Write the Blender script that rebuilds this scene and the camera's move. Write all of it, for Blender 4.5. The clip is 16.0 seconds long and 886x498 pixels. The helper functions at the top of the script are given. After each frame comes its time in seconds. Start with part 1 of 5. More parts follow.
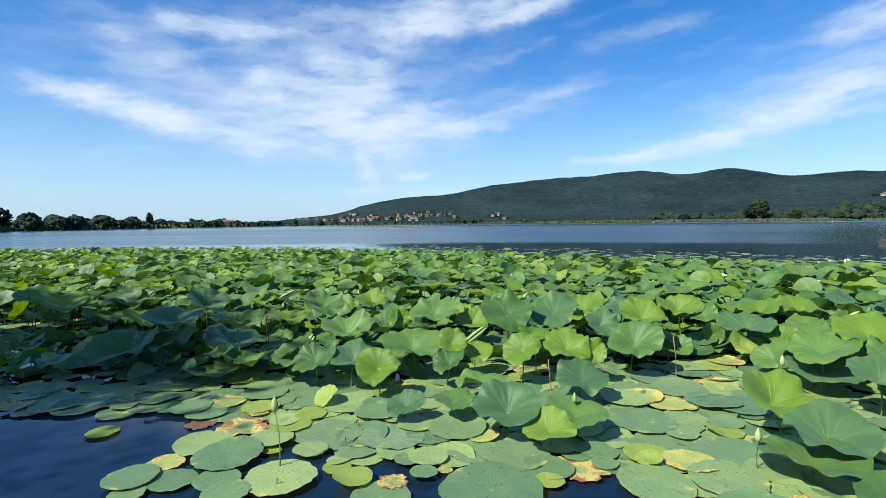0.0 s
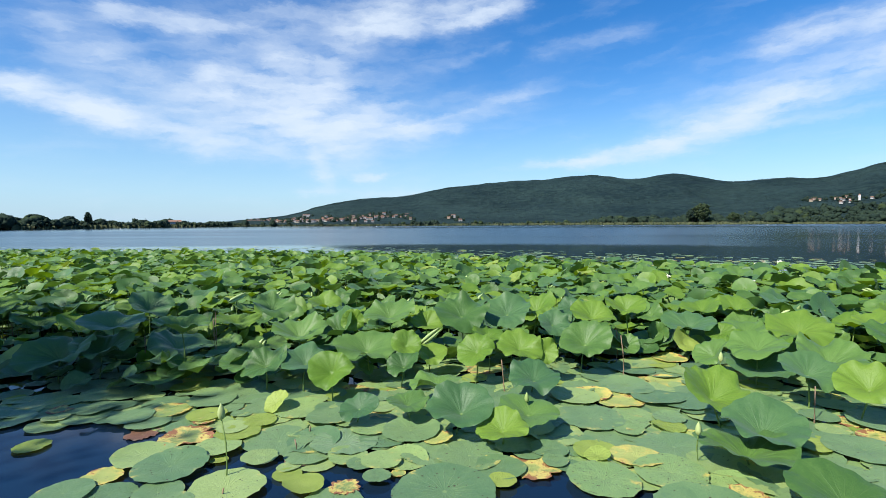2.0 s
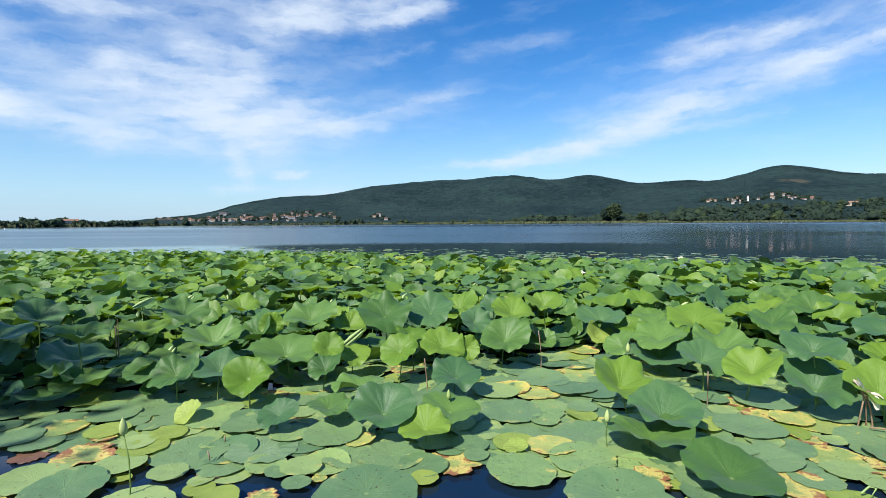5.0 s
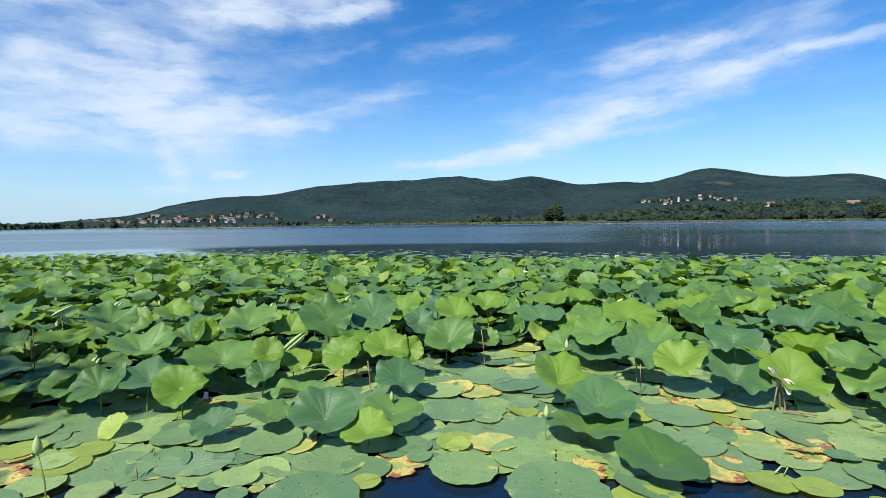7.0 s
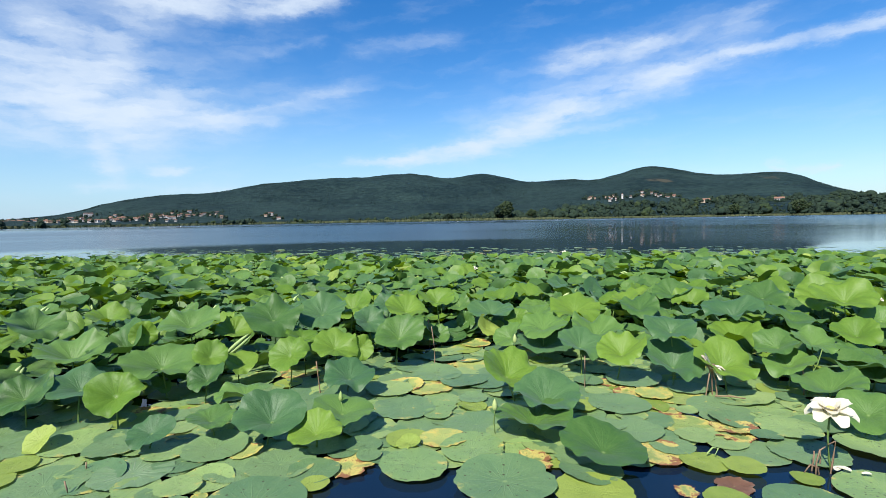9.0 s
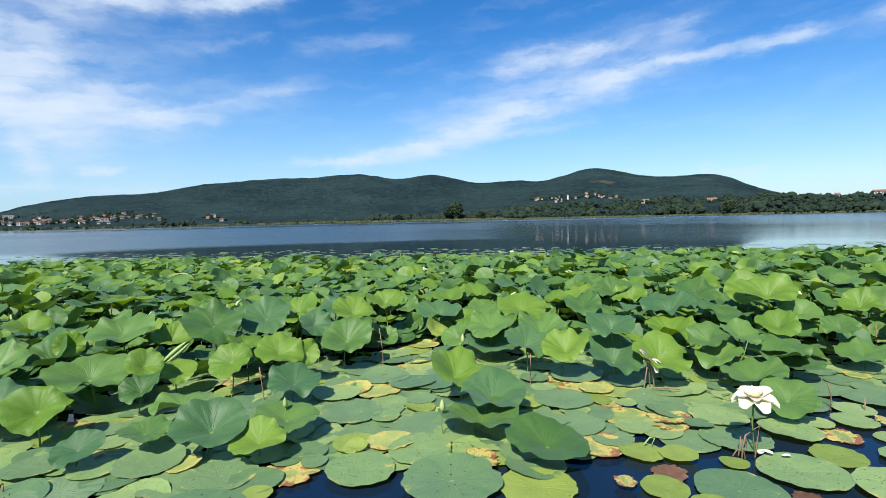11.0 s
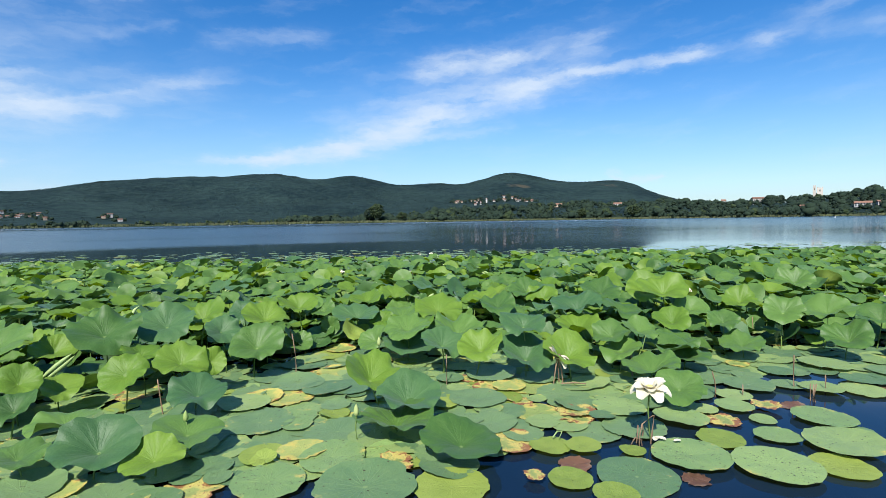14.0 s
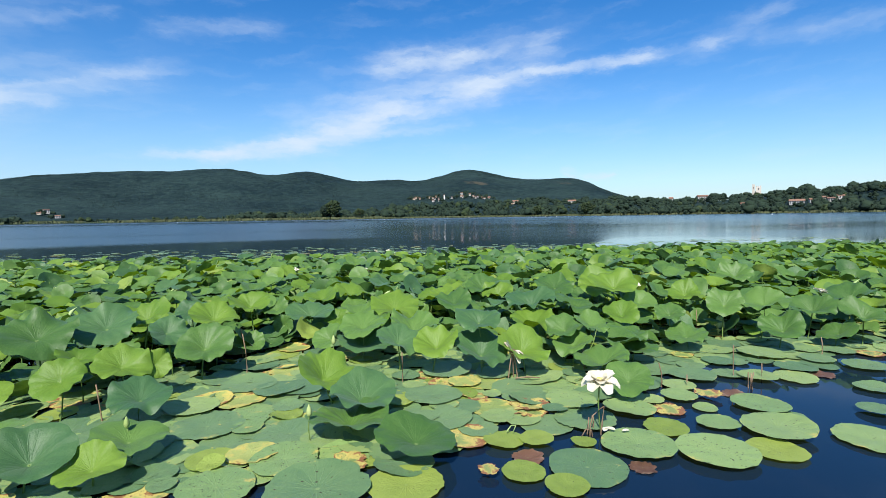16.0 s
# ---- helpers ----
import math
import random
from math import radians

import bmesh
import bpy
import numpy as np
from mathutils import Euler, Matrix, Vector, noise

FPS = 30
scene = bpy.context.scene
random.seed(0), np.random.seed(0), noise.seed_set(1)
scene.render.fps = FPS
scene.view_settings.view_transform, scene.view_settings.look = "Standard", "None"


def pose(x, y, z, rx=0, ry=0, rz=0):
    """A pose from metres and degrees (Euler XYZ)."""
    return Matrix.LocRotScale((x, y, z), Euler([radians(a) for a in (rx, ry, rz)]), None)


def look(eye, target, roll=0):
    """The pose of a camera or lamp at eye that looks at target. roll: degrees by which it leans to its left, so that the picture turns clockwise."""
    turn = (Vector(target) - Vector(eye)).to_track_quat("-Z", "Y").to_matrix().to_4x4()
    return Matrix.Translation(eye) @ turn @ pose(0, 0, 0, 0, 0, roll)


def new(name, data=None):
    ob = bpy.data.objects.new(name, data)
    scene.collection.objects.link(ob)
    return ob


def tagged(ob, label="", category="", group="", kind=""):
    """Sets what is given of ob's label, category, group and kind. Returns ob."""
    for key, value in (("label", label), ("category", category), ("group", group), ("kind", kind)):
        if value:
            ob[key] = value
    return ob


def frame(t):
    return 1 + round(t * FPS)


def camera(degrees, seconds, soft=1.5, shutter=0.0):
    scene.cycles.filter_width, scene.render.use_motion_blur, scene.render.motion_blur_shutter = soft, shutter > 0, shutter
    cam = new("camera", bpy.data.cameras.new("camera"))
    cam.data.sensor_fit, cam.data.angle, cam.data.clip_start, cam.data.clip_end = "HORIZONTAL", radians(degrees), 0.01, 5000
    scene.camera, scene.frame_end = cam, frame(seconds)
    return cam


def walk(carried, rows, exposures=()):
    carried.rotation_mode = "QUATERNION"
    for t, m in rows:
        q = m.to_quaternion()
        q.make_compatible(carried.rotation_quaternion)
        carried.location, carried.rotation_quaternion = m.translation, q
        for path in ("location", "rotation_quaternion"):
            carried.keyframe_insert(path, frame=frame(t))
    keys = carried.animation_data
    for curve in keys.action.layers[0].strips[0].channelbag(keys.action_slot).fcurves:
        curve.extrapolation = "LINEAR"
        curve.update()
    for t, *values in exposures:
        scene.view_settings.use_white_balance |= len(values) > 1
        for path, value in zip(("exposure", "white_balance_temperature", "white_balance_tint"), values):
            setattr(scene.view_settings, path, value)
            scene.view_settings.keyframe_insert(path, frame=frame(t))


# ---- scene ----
cam = camera(82.28, 16.0, soft=0.8)
PATH = [
    (0, pose(0.000, 0.000, 1.500, 87.09, 0.62, 13.49)),
    (0.5, pose(0.002, 0.004, 1.506, 87.03, 0.53, 12.40)),
    (1, pose(0.007, 0.007, 1.505, 87.09, 0.54, 11.18)),
    (1.5, pose(0.011, 0.008, 1.503, 87.17, 0.44, 9.91)),
    (2, pose(0.015, 0.007, 1.500, 87.25, 0.33, 8.56)),
    (2.5, pose(0.017, 0.006, 1.501, 87.27, 0.17, 7.26)),
    (3, pose(0.020, 0.006, 1.504, 87.21, 0.15, 5.92)),
    (3.5, pose(0.027, 0.005, 1.506, 87.12, 0.22, 4.57)),
    (4, pose(0.034, 0.003, 1.508, 87.06, 0.28, 3.20)),
    (6.5, pose(0.072, -0.006, 1.508, 87.13, 0.56, -4.48)),
    (7, pose(0.081, -0.003, 1.509, 87.11, 0.62, -5.89)),
    (7.5, pose(0.088, -0.005, 1.510, 87.10, 0.66, -7.12)),
    (8, pose(0.093, -0.007, 1.507, 87.04, 0.78, -8.37)),
    (8.5, pose(0.102, -0.011, 1.508, 86.88, 0.84, -9.74)),
    (9, pose(0.110, -0.013, 1.509, 86.73, 1.00, -11.31)),
    (11.5, pose(0.151, -0.019, 1.510, 86.74, 1.31, -18.39)),
    (12, pose(0.161, -0.019, 1.512, 86.73, 1.37, -19.96)),
    (12.5, pose(0.167, -0.023, 1.512, 86.78, 1.32, -21.50)),
    (13, pose(0.175, -0.018, 1.511, 86.81, 1.17, -22.98)),
    (13.5, pose(0.182, -0.021, 1.510, 86.80, 1.03, -24.42)),
    (14, pose(0.188, -0.021, 1.507, 86.79, 0.89, -25.82)),
    (14.5, pose(0.193, -0.021, 1.508, 86.69, 0.77, -27.10)),
    (15, pose(0.199, -0.019, 1.508, 86.54, 0.69, -28.33)),
    (15.5, pose(0.210, -0.020, 1.505, 86.44, 0.78, -29.48)),
    (16, pose(0.217, -0.020, 1.506, 86.35, 0.85, -30.56)),
]
walk(cam, PATH, [(0.0, 0.58, 6280, 10), (8.0, 0.56, 6280, 10), (16.0, 0.51, 6240, 10)])

SKY_TURN, SUN_UP = radians(220.0), radians(47.5)      # compass turn of the sun from +y towards +x, and its height

# ---------------------------------------------------------------- world, sun
world = bpy.data.worlds.new("sky")
scene.world = world
world.use_nodes = True
wt = world.node_tree
wt.nodes.clear()


class Net:
    """Short hand for node trees: values are numbers or sockets."""

    def __init__(self, tree):
        self.t = tree

    def put(self, kind, ins=(), **props):
        n = self.t.nodes.new(kind)
        for key, value in props.items():
            if key == "operation":
                n.operation = value
            elif key == "data_type":
                n.data_type = value
            elif key == "blend_type":
                n.blend_type = value
            elif key == "feature":
                n.feature = value
            elif key == "clamp":
                n.clamp = value
        for key, value in dict(ins).items():
            if isinstance(value, bpy.types.NodeSocket):
                self.t.links.new(value, n.inputs[key])
            else:
                n.inputs[key].default_value = value
        return n

    def m(self, op, a, b=0.0, c=0.0):
        n = self.t.nodes.new("ShaderNodeMath")
        n.operation = op
        for k, v in enumerate((a, b, c)):
            if isinstance(v, bpy.types.NodeSocket):
                self.t.links.new(v, n.inputs[k])
            else:
                n.inputs[k].default_value = v
        return n.outputs[0]

    def vec(self, x, y, z=0.0):
        return self.put("ShaderNodeCombineXYZ", {0: x, 1: y, 2: z}).outputs[0]

    def ramp01(self, v, lo, hi):
        n = self.put("ShaderNodeMapRange", {"Value": v, "From Min": lo, "From Max": hi})
        n.interpolation_type = "SMOOTHSTEP"
        return n.outputs[0]

    def mix(self, f, a, b):
        n = self.t.nodes.new("ShaderNodeMix")
        n.data_type = "RGBA"
        for k, v in ((0, f), (6, a), (7, b)):
            if isinstance(v, bpy.types.NodeSocket):
                self.t.links.new(v, n.inputs[k])
            elif k == 0:
                n.inputs[k].default_value = v
            else:
                n.inputs[k].default_value = (*v, 1.0)
        return n.outputs[2]

    def noise(self, v, scale, detail=3.0, rough=0.55):
        return self.put("ShaderNodeTexNoise", {"Vector": v, "Scale": scale, "Detail": detail, "Roughness": rough})


def clouds(n):
    """Cover of the cirrus over the lake, from 0 to 1, by compass turn and height in degrees."""
    d = n.put("ShaderNodeTexCoord").outputs["Generated"]
    s = n.put("ShaderNodeSeparateXYZ", {0: d})
    az = n.m("MULTIPLY", n.m("ARCTAN2", s.outputs[0], s.outputs[1]), 57.296)
    el = n.m("MULTIPLY", n.m("ARCSINE", s.outputs[2]), 57.296)
    flat = n.vec(az, n.m("MULTIPLY", el, 2.2))
    w1 = n.noise(flat, 0.09, 4.0, 0.6).outputs[1]
    w2 = n.noise(flat, 0.45, 4.0, 0.65).outputs[1]
    s1, s2 = n.put("ShaderNodeSeparateXYZ", {0: w1}), n.put("ShaderNodeSeparateXYZ", {0: w2})
    x = n.m("ADD", az, n.m("ADD", n.m("MULTIPLY_ADD", s1.outputs[0], 2.4, -1.2), n.m("MULTIPLY_ADD", s2.outputs[0], 2.4, -1.2)))
    y = n.m("ADD", el, n.m("ADD", n.m("MULTIPLY_ADD", s1.outputs[1], 1.3, -0.65), n.m("MULTIPLY_ADD", s2.outputs[1], 1.5, -0.75)))
    total = 0.0
    # from turn, height to turn, height, half width, thickness
    wisps = (
        (-51.8, 12.4, -47.6, 11.9, 0.65, 1.0), (-47.6, 11.9, -42.0, 10.5, 0.95, 1.0), (-42.0, 10.5, -34.1, 8.8, 1.09, 0.95),
        (-32.3, 14.3, -21.9, 14.8, 1.35, 0.95), (-31.8, 12.1, -16.3, 12.1, 1.75, 0.75), (-29.6, 9.0, -20.1, 8.4, 1.49, 0.85),
        (-23.7, 10.9, -12.6, 10.3, 1.08, 0.8), (-22.5, 7.8, -21.7, 5.5, 0.73, 0.5), (-41.0, 19.6, -35.3, 19.3, 0.73, 0.75),
        (-44.0, 16.4, -37.1, 13.0, 1.73, 0.4), (-32.7, 19.4, -19.9, 21.2, 1.47, 0.5), (-26.6, 17.4, -20.0, 16.8, 0.78, 0.5),
        (-18.2, 19.9, -14.0, 22.5, 1.28, 0.9), (-16.2, 21.6, -3.8, 22.6, 1.06, 0.85), (-5.0, 21.8, -0.6, 22.4, 0.73, 0.6),
        (-12.5, 20.7, -7.5, 21.3, 0.80, 0.45), (-11.3, 10.4, 1.1, 14.1, 1.31, 0.24), (-17.8, 5.2, -15.7, 5.2, 0.31, 0.6),
        (-23.9, 3.7, -11.4, 3.5, 0.44, 0.22), (-42.8, 15.2, -16.3, 16.8, 4.40, 0.16), (-24.9, 14.8, -16.4, 8.4, 3.59, 0.15),
        (2.3, 17.9, 12.4, 19.4, 0.63, 0.16), (1.4, 6.4, 8.6, 6.9, 0.43, 0.35), (7.4, 6.8, 15.0, 7.9, 0.68, 0.9),
        (15.0, 8.3, 23.7, 10.9, 1.15, 0.95), (23.7, 11.1, 35.0, 13.9, 1.18, 0.9), (35.0, 14.1, 41.0, 15.1, 0.83, 0.65),
        (41.0, 15.1, 52.0, 15.7, 0.46, 0.5), (24.9, 16.5, 31.7, 17.0, 1.08, 0.75), (31.7, 17.0, 41.8, 18.0, 0.70, 0.35),
        (18.8, 11.8, 40.0, 16.4, 2.33, 0.2), (22.4, 9.2, 33.9, 9.8, 0.29, 0.2), (-11.0, 11.4, 0.8, 13.9, 0.44, 0.24),
        (-11.1, 10.1, -6.9, 10.7, 0.47, 0.3), (-7.3, 17.3, -1.8, 18.7, 0.37, 0.15), (48.7, 15.5, 58.1, 15.7, 0.52, 0.2),
        (57.6, 16.0, 63.0, 18.1, 0.77, 0.2), (62.6, 16.0, 70.1, 15.7, 0.77, 0.14), (44.4, 4.6, 45.1, 4.1, 0.30, 0.55),
        (46.6, 3.8, 48.7, 3.8, 0.30, 0.6), (7.7, 6.7, 1.5, 6.8, 0.28, 0.25), (-110.0, 30.0, -70.0, 34.0, 3.0, 0.3),
        (80.0, 32.0, 130.0, 30.0, 3.0, 0.3),
    )
    for x0, y0, x1, y1, half, thick in wisps:
        half = half * 1.15
        dx, dy = x1 - x0, y1 - y0
        long = math.hypot(dx, dy)
        px, py = n.m("SUBTRACT", x, x0), n.m("SUBTRACT", y, y0)
        along = n.m("ADD", n.m("MULTIPLY", px, dx / long), n.m("MULTIPLY", py, dy / long))
        off = n.m("SUBTRACT", along, n.m("MINIMUM", n.m("MAXIMUM", along, 0.0), long))
        side = n.m("ADD", n.m("MULTIPLY", px, -dy / long), n.m("MULTIPLY", py, dx / long))
        q = n.m("ADD", n.m("POWER", n.m("ABSOLUTE", n.m("DIVIDE", side, half)), 2.0), n.m("POWER", n.m("ABSOLUTE", n.m("DIVIDE", off, half * 1.8)), 2.0))
        total = n.m("ADD", total, n.m("MULTIPLY", n.m("EXPONENT", n.m("MULTIPLY", q, -1.0)), thick))
    streak = n.noise(n.vec(n.m("ADD", x, n.m("MULTIPLY", y, -1.5)), n.m("MULTIPLY", y, 4.0)), 0.15, 5.0, 0.52).outputs[0]
    fine = n.noise(n.vec(x, n.m("MULTIPLY", y, 2.6)), 0.26, 5.0, 0.5).outputs[0]
    grain = n.m("ADD", n.m("MULTIPLY", streak, 0.6), n.m("MULTIPLY", fine, 0.4))
    dense = n.m("MULTIPLY", total, n.m("MULTIPLY", n.ramp01(grain, 0.22, 0.72), 1.4))
    cover = n.m("SUBTRACT", 1.0, n.m("EXPONENT", n.m("MULTIPLY", dense, -1.25)))
    thin = n.m("MULTIPLY", n.ramp01(streak, 0.45, 0.85), 0.12)
    return n.m("MINIMUM", n.m("ADD", n.m("MULTIPLY", cover, 0.95), thin), 0.93), n.m("MULTIPLY", n.ramp01(el, 17.0, -3.0), n.m("MULTIPLY_ADD", n.ramp01(az, 10.0, 70.0), -0.2, 0.76))


wn = Net(wt)
sky = wt.nodes.new("ShaderNodeTexSky")
sky.sky_type, sky.sun_disc, sky.sun_elevation, sky.sun_rotation = "NISHITA", False, SUN_UP, SKY_TURN
sky.altitude, sky.air_density, sky.dust_density, sky.ozone_density = 240.0, 1.0, 0.6, 2.0
deep = wn.put("ShaderNodeHueSaturation", {"Color": sky.outputs[0], "Hue": 0.506, "Saturation": 1.42, "Value": 1.1}).outputs[0]
cirrus, haze = clouds(wn)
air = wn.mix(cirrus, wn.mix(haze, deep, (2.6, 4.4, 6.3)), (5.35, 6.0, 6.75))
bg = wn.put("ShaderNodeBackground", {"Color": air, "Strength": 0.10})
wt.links.new(bg.outputs[0], wt.nodes.new("ShaderNodeOutputWorld").inputs[0])

sun = new("sun", bpy.data.lights.new("sun", "SUN"))
sun.data.energy, sun.data.angle, sun.data.color = 5.0, radians(0.53), (1.0, 0.95, 0.86)
sun_dir = Vector((math.sin(SKY_TURN) * math.cos(SUN_UP), math.cos(SKY_TURN) * math.cos(SUN_UP), math.sin(SUN_UP)))
sun.matrix_world = look(sun_dir * 60, (0, 0, 0))


# ---------------------------------------------------------------- materials
def base_material(name):
    mat = bpy.data.materials.new(name)
    mat.use_nodes = True
    mat.node_tree.nodes.clear()
    n = Net(mat.node_tree)
    out = mat.node_tree.nodes.new("ShaderNodeOutputMaterial")
    return mat, n, out


def chance(n):
    """A number from 0 to 1, one for each object and each loose piece."""
    a = n.put("ShaderNodeObjectInfo").outputs["Random"]
    b = n.put("ShaderNodeNewGeometry").outputs["Random Per Island"]
    return n.m("FRACT", n.m("ADD", a, n.m("MULTIPLY", b, 7.13)))


def leaf_material(name, lo, hi, vein, spoil=0.0, spoil_a=(0.5, 0.42, 0.1), spoil_b=(0.2, 0.11, 0.05), spots=0.0, ribs=0.35, through_light=0.25, rough=0.5, wax=0.0):
    mat, n, out = base_material(name)
    uv = n.put("ShaderNodeUVMap").outputs[0]
    s = n.put("ShaderNodeSeparateXYZ", {0: uv})
    r = n.m("SQRT", n.m("ADD", n.m("MULTIPLY", s.outputs[0], s.outputs[0]), n.m("MULTIPLY", s.outputs[1], s.outputs[1])))
    a = n.m("ARCTAN2", s.outputs[1], s.outputs[0])
    k = chance(n)
    place = n.vec(n.m("ADD", s.outputs[0], n.m("MULTIPLY", k, 91.0)), n.m("ADD", s.outputs[1], n.m("MULTIPLY", k, 47.0)))
    big = n.noise(place, 1.6, 3.0).outputs[0]
    small = n.noise(place, 14.0, 4.0, 0.65).outputs[0]
    wob = n.noise(place, 4.0, 2.0).outputs[0]
    turn = n.m("ADD", n.m("MULTIPLY", a, 21 / 6.2832), n.m("MULTIPLY_ADD", wob, 0.5, -0.25))
    gap = n.m("MULTIPLY", n.m("ABSOLUTE", n.m("SUBTRACT", n.m("FRACT", turn), 0.5)), r)
    line = n.m("MULTIPLY", n.ramp01(gap, 0.04, 0.010), n.m("MULTIPLY", n.ramp01(r, 1.0, 0.25), n.ramp01(r, 0.03, 0.3)))
    hub = n.ramp01(r, 0.06, 0.03)
    speck = n.noise(place, 42.0, 3.0, 0.7).outputs[0]
    tone = n.m("ADD", n.m("MULTIPLY", k, 0.5), n.m("ADD", n.m("MULTIPLY", big, 0.7), n.m("ADD", n.m("MULTIPLY_ADD", small, 0.6, -0.34), n.m("MULTIPLY_ADD", speck, 0.7, -0.35))))
    col = n.mix(n.ramp01(tone, 0.1, 0.95), lo, hi)
    col = n.mix(n.m("MULTIPLY", line, ribs), col, vein)
    col = n.mix(n.m("MULTIPLY", hub, 0.35), col, (0.35, 0.45, 0.16))
    if spoil > 0:
        edge = n.m("ADD", n.m("MULTIPLY", r, 0.35), n.m("ADD", big, n.m("MULTIPLY", small, 0.35)))
        col = n.mix(n.ramp01(edge, 1.28 - spoil, 1.44 - spoil), col, spoil_a)
        col = n.mix(n.ramp01(edge, 1.46 - spoil, 1.52 - spoil), col, spoil_b)
    if spots > 0:
        v = n.put("ShaderNodeTexVoronoi", {"Vector": place, "Scale": 11.0})
        cell = n.put("ShaderNodeSeparateXYZ", {0: v.outputs["Color"]}).outputs[0]
        size = n.m("MULTIPLY_ADD", n.m("FRACT", n.m("MULTIPLY", cell, 37.0)), 0.2, 0.07)
        dot = n.m("MULTIPLY", n.ramp01(n.m("SUBTRACT", v.outputs["Distance"], size), 0.05, -0.02), n.m("LESS_THAN", cell, spots))
        col = n.mix(dot, col, (0.05, 0.04, 0.015))
    height = n.m("ADD", n.m("MULTIPLY", line, 0.18), n.m("ADD", n.m("MULTIPLY", small, 0.4), big))
    bump = n.put("ShaderNodeBump", {"Height": height, "Strength": 0.6, "Distance": 0.012})
    p = n.put("ShaderNodeBsdfPrincipled", {"Base Color": col, "Roughness": n.m("MULTIPLY_ADD", small, 0.2, rough - 0.1), "Normal": bump.outputs[0],
                                          "Specular IOR Level": 0.4, "Sheen Weight": wax, "Sheen Roughness": 0.5, "Sheen Tint": (0.8, 0.95, 1.0, 1.0)})
    glow = n.put("ShaderNodeHueSaturation", {"Color": col, "Hue": 0.485, "Saturation": 1.15, "Value": 1.25}).outputs[0]
    tr = n.put("ShaderNodeBsdfTranslucent", {"Color": glow, "Normal": bump.outputs[0]})
    mixed = n.put("ShaderNodeMixShader", {0: through_light, 1: p.outputs[0], 2: tr.outputs[0]})
    mat.node_tree.links.new(mixed.outputs[0], out.inputs[0])
    return mat


def plain_material(name, lo, hi, scale=6.0, rough=0.7, bump=0.3, metal=0.0, through_light=0.0):
    mat, n, out = base_material(name)
    co = n.put("ShaderNodeTexCoord").outputs["Object"]
    a = n.noise(co, scale, 4.0).outputs[0]
    b = n.noise(co, scale * 7.0, 3.0).outputs[0]
    k = chance(n)
    tone = n.m("ADD", n.m("MULTIPLY", k, 0.45), n.m("ADD", n.m("MULTIPLY", a, 0.5), n.m("MULTIPLY", b, 0.25)))
    col = n.mix(n.ramp01(tone, 0.15, 0.95), lo, hi)
    bm_ = n.put("ShaderNodeBump", {"Height": n.m("ADD", a, n.m("MULTIPLY", b, 0.4)), "Strength": bump, "Distance": 0.05 / scale * 6})
    p = n.put("ShaderNodeBsdfPrincipled", {"Base Color": col, "Roughness": rough, "Metallic": metal, "Normal": bm_.outputs[0], "Specular IOR Level": 0.3})
    last = p.outputs[0]
    if through_light:
        tr = n.put("ShaderNodeBsdfTranslucent", {"Color": col})
        last = n.put("ShaderNodeMixShader", {0: through_light, 1: last, 2: tr.outputs[0]}).outputs[0]
    mat.node_tree.links.new(last, out.inputs[0])
    return mat


